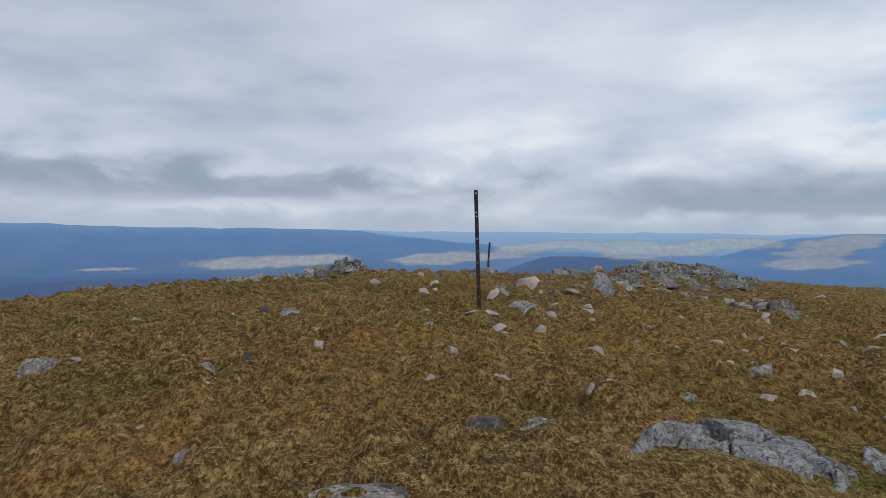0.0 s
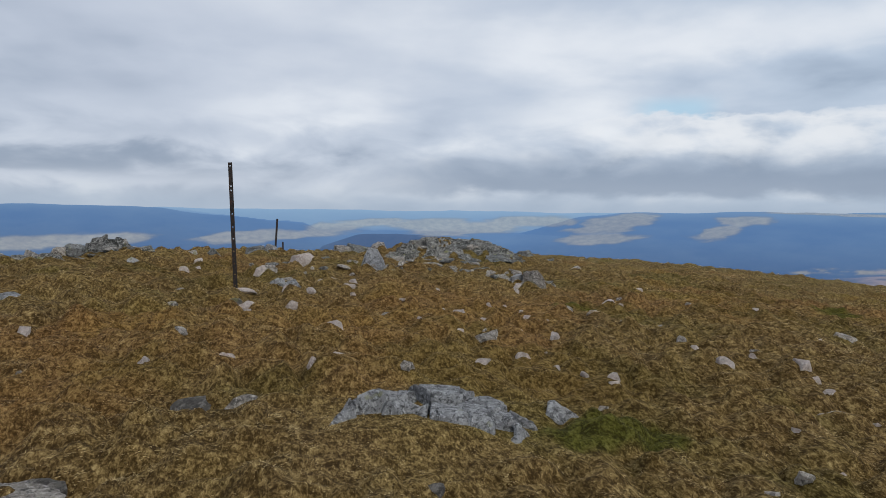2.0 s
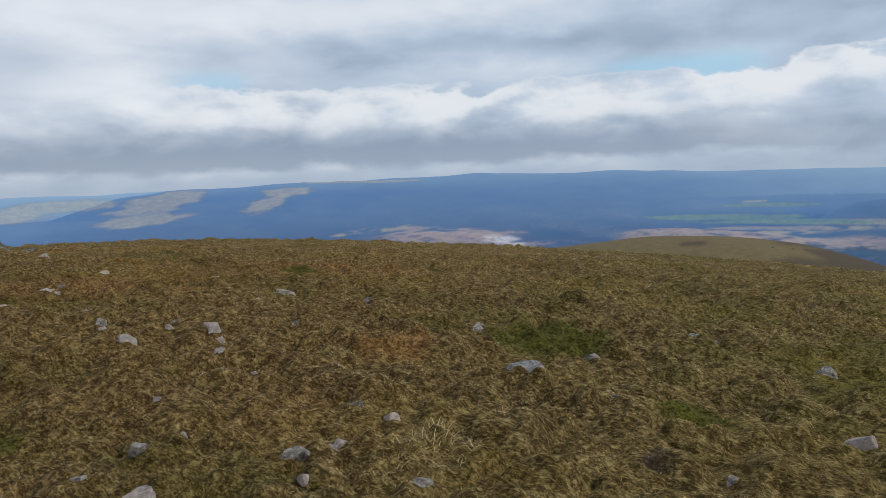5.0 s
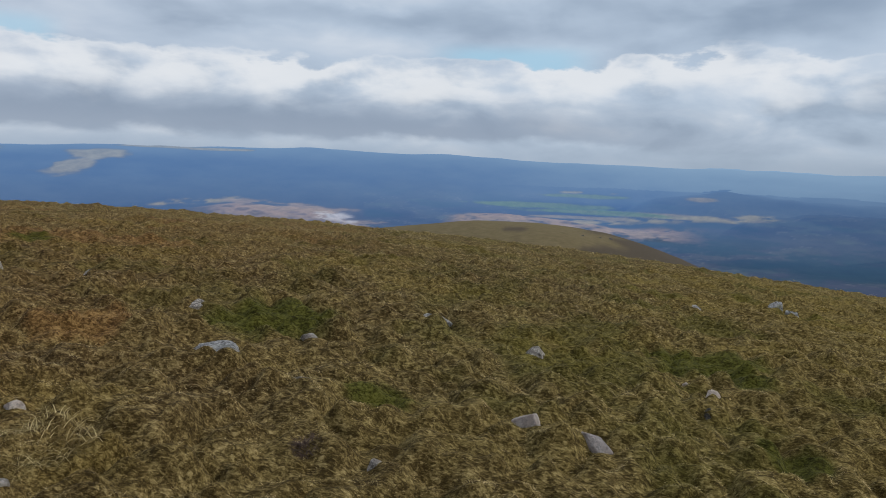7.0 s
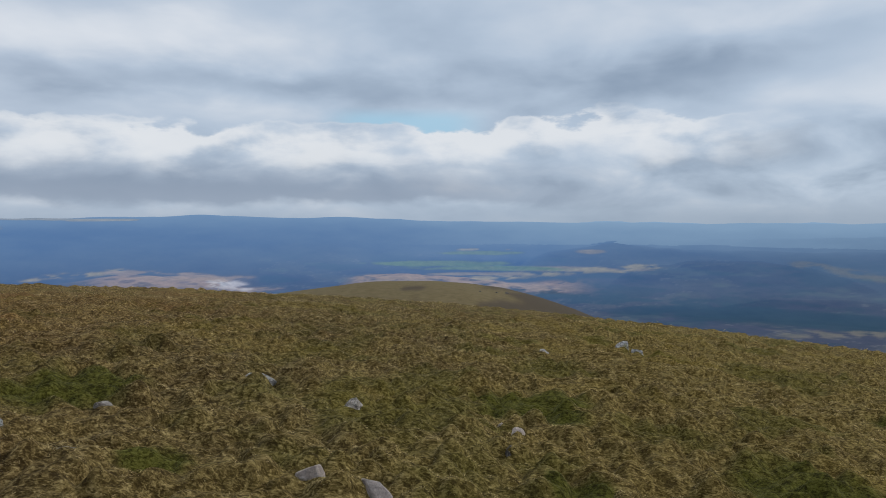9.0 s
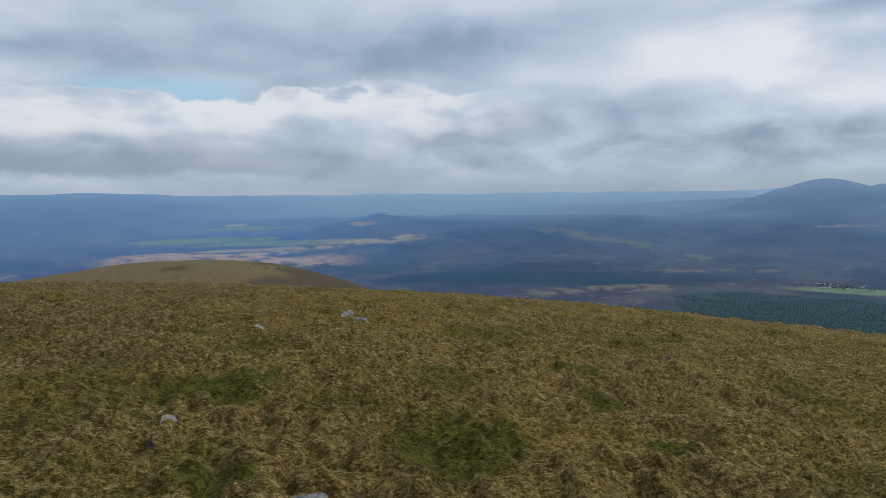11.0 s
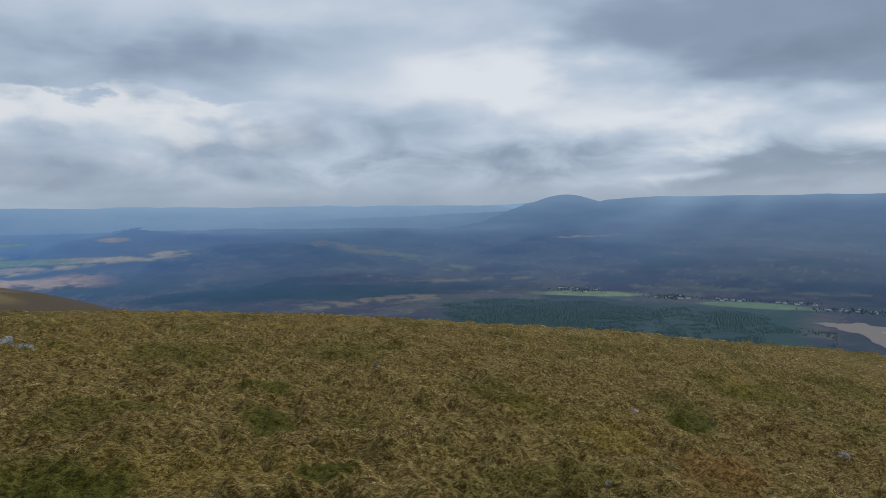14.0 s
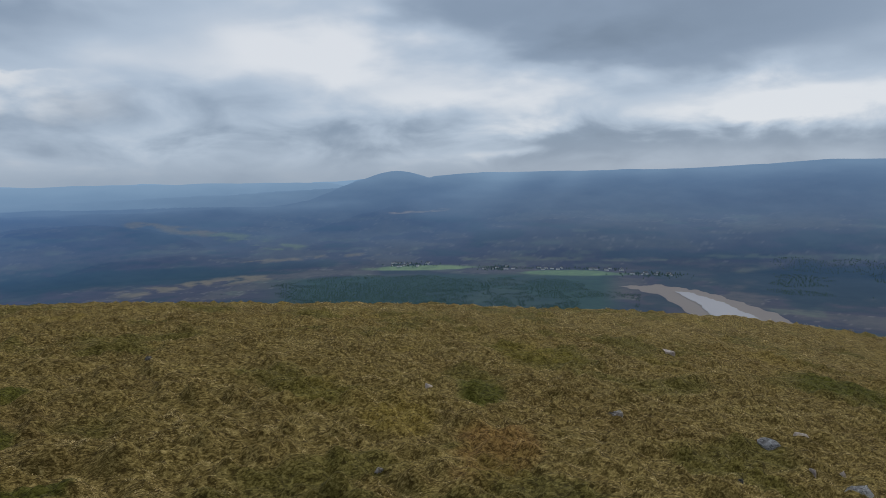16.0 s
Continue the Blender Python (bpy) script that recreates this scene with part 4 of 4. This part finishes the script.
# the knob of rock and the stones beside it
outcrop(-1.45, 11.9, 0.30, 0.16)
outcrop(-1.15, 12.0, 0.40, 0.12, OUTCROP_DARK)
outcrop(-2.05, 11.6, 0.36, 0.18, OUTCROP_DARK)
outcrop(-2.3, 11.5, 0.34, 0.16)
outcrop(-2.55, 11.2, 0.36, 0.24, depth=0.3)
outcrop(-3.15, 11.3, 0.75, 0.20, OUTCROP, depth=0.5, tilt=0.1)
outcrop(-3.4, 11.2, 0.3, 0.16)
outcrop(-4.6, 10.8, 0.4, 0.12)
outcrop(-5.4, 10.6, 0.6, 0.14, OUTCROP_DARK)
outcrop(-0.5, 12.3, 0.5, 0.16)
outcrop(-0.1, 12.4, 0.3, 0.16, OUTCROP_DARK)
outcrop(0.65, 12.5, 0.5, 0.18, OUTCROP_DARK)


def cells(u, v, count, seed, squash):
    """Nearest joint block for each place, and how far the joint between blocks is."""
    rnd = random.Random(seed)
    sd = np.array([[rnd.uniform(-1.1, 1.1), rnd.uniform(-1.1, 1.1), rnd.uniform(-1, 1), rnd.uniform(-1, 1), rnd.uniform(-1, 1)] for _ in range(count)])
    ds = np.stack([np.hypot(u - q[0], (v - q[1]) * squash) for q in sd])
    order = np.argsort(ds, axis=0)
    d1, d2 = np.take_along_axis(ds, order[:1], 0)[0], np.take_along_axis(ds, order[1:2], 0)[0]
    return sd[order[0]], d2 - d1


LEDGE = [(0.92, 3.37), (1.07, 3.60), (1.36, 3.80), (1.62, 3.86), (1.96, 3.70), (2.08, 3.34), (1.88, 3.12), (1.70, 3.25), (1.50, 3.36), (1.42, 3.50), (1.15, 3.50)]


def depth_inside(x, y, outline):
    """Distance to the outline, positive inside it."""
    best, odd = np.full(x.shape, 9.0), np.zeros(x.shape, bool)
    for (x0, y0), (x1, y1) in zip(outline, outline[1:] + outline[:1]):
        k = np.clip(((x - x0) * (x1 - x0) + (y - y0) * (y1 - y0)) / ((x1 - x0) ** 2 + (y1 - y0) ** 2), 0, 1)
        best = np.minimum(best, np.hypot(x - x0 - k * (x1 - x0), y - y0 - k * (y1 - y0)))
        odd ^= ((y0 > y) != (y1 > y)) & (x < (x1 - x0) * (y - y0) / (y1 - y0 + 1e-9) + x0)
    return np.where(odd, best, -best)


def slab_mesh(cx, cy):
    """A low ledge of schist, split by joints into tilted blocks, rising out of the turf."""
    nx, ny = 260, 170
    u, v = np.meshgrid(np.linspace(-0.66, 0.66, nx), np.linspace(-0.46, 0.46, ny))
    x, y = u + cx, v + cy
    d = depth_inside(x, y, LEDGE) + 0.035 * fbm(x, y, 0.20, 4, 301) + 0.01
    blk, gap = cells((u + 0.05 * fbm(x, y, 0.2, 3, 303)) / 0.6, (v + 0.05 * fbm(x, y, 0.2, 3, 305)) / 0.6, 14, 27, 0.8)
    chip, gap2 = cells((u + 0.03 * fbm(x, y, 0.1, 3, 306)) / 0.6, v / 0.6, 90, 23, 0.8)
    h = 0.046 * smooth(d, -0.02, 0.10) + 0.02 * smooth(v, -0.3, 0.3)
    h = h + 0.05 * np.exp(-((x - 1.22) / 0.22) ** 2 - ((y - 3.60) / 0.16) ** 2) + 0.012 * blk[..., 2] + 0.11 * blk[..., 3] * (u - 0.6 * blk[..., 0]) + 0.11 * blk[..., 4] * (v - 0.6 * blk[..., 1])
    h = h + 0.006 * chip[..., 2] + 0.09 * chip[..., 3] * (u - 0.6 * chip[..., 0]) - 0.016 * (1 - smooth(gap2, 0.0, 0.016))
    h = h - 0.09 * (1 - smooth(gap, 0.0, 0.036)) + 0.010 * fbm(x, y, 0.09, 4, 307)
    h = -0.10 + (h + 0.10) * smooth(d, -0.035, 0.035)
    h = h + hill(x, y) - float(hill(cx, cy))
    return np_mesh("rock_slab", np.stack([u, v, h], -1).reshape(-1, 3), grid_faces(ny, nx), rock_grey, False)


def ledge_rock(cx, cy, rx, ry, rise, bed, dip, seed, label):
    """An outcrop of bedded schist: a dome stepped along its tilted beds and split by joints, its edge sunk in the turf."""
    nx, ny = int(2.4 * rx / 0.014), int(2.4 * ry / 0.016)
    u, v = np.meshgrid(np.linspace(-1.2 * rx, 1.2 * rx, nx), np.linspace(-1.2 * ry, 1.2 * ry, ny))
    x, y = u + cx, v + cy
    q = np.hypot(u / rx, v / ry) + 0.30 * fbm(x, y, 0.7 * rx, 4, seed)
    swell = hill(x, y) - float(hill(cx, cy))
    raw = swell + rise * np.clip(1 - q ** 3, -0.4, 1) + 0.25 * rise * fbm(x, y, 0.6, 3, seed + 1)
    k = (raw + dip * u + 0.05 * v) / bed + 0.7 * fbm(x, y, 0.45, 3, seed + 2)
    h = raw + 0.9 * bed * (smooth(k - np.floor(k), 0.70, 0.95) - (k - np.floor(k)))
    blk, gap = cells(u / rx + 0.12 * fbm(x, y, 0.3, 3, seed + 3), v / ry, 18, seed, 1.0)
    h = h + 0.02 * blk[..., 2] - 0.07 * (1 - smooth(gap, 0.0, 0.05)) + 0.008 * fbm(x, y, 0.09, 3, seed + 4)
    turfed = smooth(fbm(x, y, 0.45 * rx, 3, seed + 5), 0.12, 0.30)
    rock = (1 - smooth(q, 0.86, 1.10)) * (1 - turfed)
    h = swell - 0.14 + (h - swell + 0.14) * rock
    ob = new("outcrop_rock", np_mesh("outcrop_rock", np.stack([u, v, h], -1).reshape(-1, 3), grid_faces(ny, nx), rock_bed, False))
    ob.matrix_world = pose(cx, cy, float(hill(cx, cy)))
    return tagged(ob, label, "rock", "outcrop rocks")


rock_bed = rock_material("bedded_schist", (0.085, 0.085, 0.075), (0.34, 0.33, 0.30), (0.62, 0.61, 0.56), 0.0, 0.95)
ledge_rock(4.32, 12.0, 1.25, 0.90, 0.10, 0.065, 0.06, 701, "broad bedded grey schist outcrop capping the knoll")
ledge_rock(3.30, 11.5, 0.65, 0.42, 0.10, 0.05, -0.04, 711, "low split schist ledge on the knoll's flank")
ledge_rock(4.95, 11.6, 0.55, 0.35, 0.08, 0.05, -0.10, 717, "thin tilted schist ledge set in turf below the knoll")
ledge_rock(-1.66, 12.0, 0.40, 0.36, 0.26, 0.07, 0.0, 721, "rugged grey knob of lichened schist on the brow")
ledge_rock(-2.75, 11.3, 0.60, 0.30, 0.10, 0.05, 0.10, 727, "low grey lichened ledge running down from the knob")
slab = new("rock_slab", slab_mesh(1.50, 3.50))
slab.matrix_world = pose(1.50, 3.50, float(hill(1.50, 3.50)) - 0.01)
tagged(slab, "low grey cracked schist slab rising out of the turf", "rock")


# ---- iron posts of the old fence ----
def bar_mesh(w, height, holes, thick=0.008):
    """A flat iron bar with round-cornered square holes through it and a flange down its back edge."""
    bm = bmesh.new()
    cuts = [0.0]
    for hz in holes:
        cuts += [hz - 0.006, hz + 0.006]
    cuts = sorted(cuts) + [height]
    for k in range(len(cuts) - 1):
        solid = k % 2 == 0
        for x0, x1 in ([(-w / 2, w / 2)] if solid else [(-w / 2, -0.006), (0.006, w / 2)]):
            c = bmesh.ops.create_cube(bm, size=1.0)["verts"]
            bmesh.ops.scale(bm, verts=c, vec=(x1 - x0, thick, cuts[k + 1] - cuts[k]))
            bmesh.ops.translate(bm, verts=c, vec=((x0 + x1) / 2, 0, (cuts[k] + cuts[k + 1]) / 2))
    bmesh.ops.remove_doubles(bm, verts=bm.verts[:], dist=0.0004)
    return bm


def flange_mesh(w, height, deep=0.032, thick=0.007):
    bm = bmesh.new()
    c = bmesh.ops.create_cube(bm, size=1.0)["verts"]
    bmesh.ops.scale(bm, verts=c, vec=(thick, deep, height))
    bmesh.ops.translate(bm, verts=c, vec=(w / 2 - thick / 2 - 0.001, deep / 2 + 0.0045, height / 2))
    bmesh.ops.bevel(bm, geom=bm.edges[:], offset=0.0015, segments=1, affect="EDGES")
    return bm


def fence_post(x, y, height, lean_x, lean_y, turn, w, holes, label):
    z = float(hill(x, y) + lumps(x, y)) - 0.10
    e = thing("fence_post", pose(x, y, z, lean_x, lean_y, turn), label, "fence post", "iron fence posts")
    part("bar", bar_mesh(w, height, holes), iron, e)
    part("flange", flange_mesh(w, height), iron, e)
    return e


H1 = 1.445
fence_post(0.41, 7.36, H1, -1.0, -2.2, 0, 0.042, [H1 - H1 * q for q in (0.025, 0.17, 0.20, 0.37, 0.465, 0.55, 0.64, 0.73, 0.81, 0.89)],
           "tall rusted iron fence post with bolt holes, set in stone")
fence_post(1.08, 16.4, 0.96, 0, 3.5, 10, 0.045, [0.3, 0.55, 0.8], "leaning rusted iron fence post on the brow")
fence_post(1.5, 22.0, 0.75, 0, 0, 10, 0.05, [0.3, 0.55], "short rusted iron post stub beyond the brow")

base = stone(0.45, 7.33, 0.38, 0.05, ("base_stone", rock_pale, "flat pale stone block holding the iron post"), turn=-12, depth=0.22, lift=0.025)
base["category"] = "stone"


# ---- grass: small tufts matted by the wind ----
TUFTS, EACH = 55000, 20
rng = np.random.default_rng(4)
d = np.concatenate([rng.uniform(0.9, 2.6, 1500), 2.6 * np.exp(rng.random(TUFTS - 1500) ** 0.9 * math.log(36 / 2.6))])
a = np.radians(rng.uniform(-172, 50, TUFTS))
tx, ty = MID[0] - d * np.sin(a), MID[1] + d * np.cos(a)
wide_t = np.clip(0.0085 * d, 0.022, 0.16) * rng.uniform(0.6, 1.3, TUFTS)
tone_t = rng.normal(0, 0.13, TUFTS)
q, k = rng.uniform(0, 6.283, (TUFTS, EACH)), np.sqrt(rng.random((TUFTS, EACH)))
bx = (tx[:, None] + wide_t[:, None] * k * np.cos(q)).ravel()
by = (ty[:, None] + wide_t[:, None] * k * np.sin(q)).ravel()
out_way, out_far = q.ravel(), k.ravel()
tuft_tone = np.repeat(tone_t, EACH)
clump = 0.6 * fbm(bx, by, 0.17, 2, 23)
collar = np.zeros(len(bx))
# tufts crowding round the feet of the stones
for px, py, w, dep, turn in PLACED:
    k = int(50 + 380 * w)
    q, c0, s0 = rng.uniform(0, 6.283, k), math.cos(radians(turn)), math.sin(radians(turn))
    rad = rng.uniform(0.86, 1.22, k)
    lx, ly = 0.5 * w * rad * np.cos(q), 0.5 * dep * rad * np.sin(q)
    bx, by = np.concatenate([bx, px + lx * c0 - ly * s0]), np.concatenate([by, py + lx * s0 + ly * c0])
    collar = np.concatenate([collar, np.ones(k)])
for (x0, y0), (x1, y1) in zip(LEDGE, LEDGE[1:] + LEDGE[:1]):
    k = int(900 * math.hypot(x1 - x0, y1 - y0))
    q = rng.random(k)
    bx = np.concatenate([bx, x0 + q * (x1 - x0) + rng.normal(0, 0.03, k)])
    by = np.concatenate([by, y0 + q * (y1 - y0) + rng.normal(-0.01, 0.03, k)])
    collar = np.concatenate([collar, np.ones(k)])
extra = len(bx) - len(clump)
clump = np.concatenate([clump, rng.uniform(0.0, 0.4, extra)])
tuft_tone = np.concatenate([tuft_tone, rng.normal(0, 0.1, extra)])
out_way, out_far = np.concatenate([out_way, rng.uniform(0, 6.283, extra)]), np.concatenate([out_far, rng.random(extra)])
n = len(bx)
d = np.hypot(bx - MID[0], by - MID[1])
bz = hill(bx, by) + lumps(bx, by)
moss, rust, yellow = masks(bx, by)
size = 0.72 + 0.060 * d
length = rng.uniform(0.014, 0.036, n) * size * (1 + 0.5 * clump) * (1 - 0.35 * moss) * (1 - 0.3 * collar)
wide = rng.uniform(0.0008, 0.0018, n) * size
swirl = fbm(bx, by, 0.25, 3, 71)
comb = np.radians(-60 + 200 * swirl)
ux = np.cos(out_way) * (0.35 + out_far) + 0.75 * np.cos(comb) + rng.normal(0, 0.5, n)
uy = np.sin(out_way) * (0.35 + out_far) + 0.75 * np.sin(comb) + rng.normal(0, 0.5, n)
norm = np.hypot(ux, uy) + 1e-6
ux, uy = ux / norm, uy / norm
up = np.clip(rng.uniform(0.05, 0.50, n) * (1.1 - 0.75 * out_far) + 0.3 * collar, 0.03, 0.85)
root = np.stack([bx, by, bz - 0.003], -1)
sidev = np.stack([-uy, ux, rng.uniform(-0.6, 0.6, n)], -1) * wide[:, None]
tip = root + np.stack([ux * np.sqrt(1 - up ** 2), uy * np.sqrt(1 - up ** 2), up], -1) * length[:, None]
verts = np.stack([root - sidev, root + sidev, tip], 1).reshape(-1, 3)
me = np_mesh("grass", verts, np.arange(3 * n).reshape(-1, 3), blade, False)
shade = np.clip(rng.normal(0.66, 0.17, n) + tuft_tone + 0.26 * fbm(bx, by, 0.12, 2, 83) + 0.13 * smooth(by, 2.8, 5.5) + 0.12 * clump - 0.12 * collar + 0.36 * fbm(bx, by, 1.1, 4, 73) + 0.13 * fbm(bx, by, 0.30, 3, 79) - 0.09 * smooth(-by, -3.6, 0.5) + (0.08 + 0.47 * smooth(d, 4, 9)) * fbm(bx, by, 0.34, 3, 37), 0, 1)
# the matted blades lie along the mounds and take the light as they do
step = 0.025
lie = np.stack([-(hill(bx + step, by) + lumps(bx + step, by) - bz) / step, -(hill(bx, by + step) + lumps(bx, by + step) - bz) / step, np.full(n, 0.75)], -1)
lie = lie + rng.normal(0, 0.22, (n, 3))
lie = lie / np.linalg.norm(lie, axis=1)[:, None]
me.attributes.new("lie", "FLOAT_VECTOR", "POINT").data.foreach_set("vector", np.repeat(lie, 3, axis=0).astype(np.float32).ravel())
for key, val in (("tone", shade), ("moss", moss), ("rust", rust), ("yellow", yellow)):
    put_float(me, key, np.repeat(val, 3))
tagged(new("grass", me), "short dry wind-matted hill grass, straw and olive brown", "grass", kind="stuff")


def tuft(name, x, y, spread, tall, count, mat, label, category, seed):
    """A tuft of long bent blades rising from one root."""
    r = np.random.default_rng(seed)
    q, k = r.uniform(0, 6.283, count), np.sqrt(r.random(count))
    lx, ly = spread * 0.45 * k * np.cos(q), spread * 0.45 * k * np.sin(q)
    out = q + r.normal(0, 1.3, count)
    ln = tall * r.uniform(0.5, 1.15, count)
    w = r.uniform(0.0012, 0.0024, count)
    gz = hill(x + lx, y + ly) + lumps(x + lx, y + ly) - float(hill(x, y))
    rows = []
    for f, rise, reach in ((0.0, 0.0, 0.0), (0.4, 0.24, 0.30), (0.75, 0.30, 0.62), (1.0, 0.20, 0.92)):
        c = np.stack([lx + np.cos(out) * ln * reach, ly + np.sin(out) * ln * reach, gz - 0.004 + ln * rise], -1)
        sd = np.stack([-np.sin(out), np.cos(out), np.zeros(count)], -1) * (w * (1 - 0.8 * f))[:, None]
        rows += [c - sd, c + sd]
    verts = np.stack(rows, 1).reshape(-1, 3)
    b0 = (np.arange(count) * 8)[:, None, None]
    faces = (b0 + np.array([[0, 1, 3, 2], [2, 3, 5, 4], [4, 5, 7, 6]])[None]).reshape(-1, 4)
    m = np_mesh(name, verts, faces, mat, True)
    put_float(m, "tone", np.repeat(np.clip(r.normal(0.50, 0.2, count), 0, 1), 8))
    m.attributes.new("lie", "FLOAT_VECTOR", "POINT").data.foreach_set("vector", np.tile((0.0, 0.0, 1.0), 8 * count).astype(np.float32))
    ob = new(name, m)
    ob.matrix_world = pose(x, y, float(hill(x, y)))
    return tagged(ob, label, category)


tuft("grass_tuft", 4.20, 1.58, 0.50, 0.13, 420, blade, "shaggy tuft of long bleached grass in short turf", "grass tuft", 1)
tuft("grass_tuft", 3.90, 1.52, 0.36, 0.10, 110, blade, "thin tuft of long bleached grass in short turf", "grass tuft", 2)
tuft("heather_tuft", 4.92, 0.70, 0.12, 0.07, 260, heather, "small dark brown tuft of heather in grass", "heather", 3)
tuft("heather_tuft", 6.70, -2.45, 0.14, 0.06, 260, heather, "small dark brown tuft of heather beside flat stones", "heather", 4)
stone(-0.37, 2.88, 0.50, 0.03, LICHEN, depth=0.26, lift=-0.035)


# ---- the village in the glen ----
def house_parts():
    e = thing("house", pose(0, 0, 0), "small white house with a slate roof, far below in the glen", "house", "houses of the glen village")
    bm = bmesh.new()
    c = bmesh.ops.create_cube(bm, size=1.0)["verts"]
    bmesh.ops.scale(bm, verts=c, vec=(16, 8, 5.5))
    bmesh.ops.translate(bm, verts=c, vec=(0, 0, 2.75))
    part("wall", bm, far_wall, e)
    bm = bmesh.new()
    pts = [(-8.6, -4.6, 5.4), (8.6, -4.6, 5.4), (8.6, 4.6, 5.4), (-8.6, 4.6, 5.4), (-8.4, 0, 8.8), (8.4, 0, 8.8)]
    vs = [bm.verts.new(q) for q in pts]
    for f in ((0, 1, 5, 4), (1, 2, 5), (2, 3, 4, 5), (3, 0, 4), (3, 2, 1, 0)):
        bm.faces.new([vs[i] for i in f])
    part("roof", bm, far_roof, e)
    return e


def below(a, e):
    """A place in the glen by its azimuth and degrees below the horizon."""
    r = (1.4 - FLOOR) / math.tan(radians(e))
    for _ in range(12):
        z = float(country(np.array([a]), np.array([r]))[0])
        r = 0.5 * r + 0.5 * (1.4 - z) / math.tan(radians(e))
    return -r * math.sin(radians(a)), r * math.cos(radians(a)), z


first = house_parts()
rnd = random.Random(5)
spots = [(rnd.uniform(-126.3, -123.0), rnd.uniform(7.45, 7.8)) for _ in range(13)]
spots += [(rnd.uniform(-133.5, -131.0), rnd.uniform(7.8, 8.1)) for _ in range(7)]
spots += [(rnd.uniform(-142.5, -135.5), rnd.uniform(7.98, 8.12)) for _ in range(18)]
spots += [(rnd.uniform(-146.5, -142.5), rnd.uniform(8.2, 8.4)) for _ in range(9)]
for k, (a, e) in enumerate(spots):
    m = pose(*below(a, e), 0, 0, rnd.choice((0, 0, 90)) + a + rnd.uniform(-20, 20))
    if k == 0:
        first.matrix_world = m
    else:
        copy_thing(first, m)


# ---- woods of the glen, too many to count ----
def woods(name, spots, tall, label, seed):
    """Small ragged conifers on the glen's floor, one mesh."""
    r = np.random.default_rng(seed)
    a, e = spots[:, 0], spots[:, 1]
    dist = (1.4 - FLOOR) / tan_deg(e)
    for _ in range(8):
        z = country(a, dist)
        dist = 0.5 * dist + 0.5 * (1.4 - z) / tan_deg(e)
    k = len(a)
    cx, cy = -dist * np.sin(np.radians(a)), dist * np.cos(np.radians(a))
    h, w = tall * r.uniform(0.6, 1.2, k), tall * r.uniform(0.22, 0.36, k)
    verts, faces = [], []
    for tier, (z0, z1, wd) in enumerate(((0.05, 0.62, 1.0), (0.38, 1.0, 0.66))):
        ringv = [np.stack([cx + w * wd * np.cos(q) * r.uniform(0.7, 1.2, k), cy + w * wd * np.sin(q) * r.uniform(0.7, 1.2, k), z + h * z0], -1) for q in np.arange(5) * 1.2566]
        verts += ringv + [np.stack([cx, cy, z + h * z1], -1)]
        faces += [[6 * tier + i, 6 * tier + (i + 1) % 5, 6 * tier + 5] for i in range(5)]
    v = np.stack(verts, 1).reshape(-1, 3)
    f = ((np.arange(k) * 12)[:, None, None] + np.array(faces)[None]).reshape(-1, 3)
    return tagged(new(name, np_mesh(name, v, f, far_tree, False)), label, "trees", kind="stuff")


r = np.random.default_rng(12)
q = np.stack([r.uniform(-144, -109, 26000), r.uniform(8.45, 12.0, 26000)], -1)
dist = (1.4 - FLOOR) / tan_deg(q[:, 1])
px, py = -dist * np.sin(np.radians(q[:, 0])), dist * np.cos(np.radians(q[:, 0]))
rag = fbm(px, py, 160, 5, 223) + 0.8 * fbm(px, py, 500, 5, 211)
limit = 1.2 * smooth(np.abs(q[:, 0] + 127), 9, 16) + 0.8 * smooth(-q[:, 1], -9.0, -8.5)
ride = np.abs(fbm(px, py, 420, 3, 227)) > 0.022
q = q[(rag > -0.62 + limit + 0.15 * r.random(len(q))) & ride]
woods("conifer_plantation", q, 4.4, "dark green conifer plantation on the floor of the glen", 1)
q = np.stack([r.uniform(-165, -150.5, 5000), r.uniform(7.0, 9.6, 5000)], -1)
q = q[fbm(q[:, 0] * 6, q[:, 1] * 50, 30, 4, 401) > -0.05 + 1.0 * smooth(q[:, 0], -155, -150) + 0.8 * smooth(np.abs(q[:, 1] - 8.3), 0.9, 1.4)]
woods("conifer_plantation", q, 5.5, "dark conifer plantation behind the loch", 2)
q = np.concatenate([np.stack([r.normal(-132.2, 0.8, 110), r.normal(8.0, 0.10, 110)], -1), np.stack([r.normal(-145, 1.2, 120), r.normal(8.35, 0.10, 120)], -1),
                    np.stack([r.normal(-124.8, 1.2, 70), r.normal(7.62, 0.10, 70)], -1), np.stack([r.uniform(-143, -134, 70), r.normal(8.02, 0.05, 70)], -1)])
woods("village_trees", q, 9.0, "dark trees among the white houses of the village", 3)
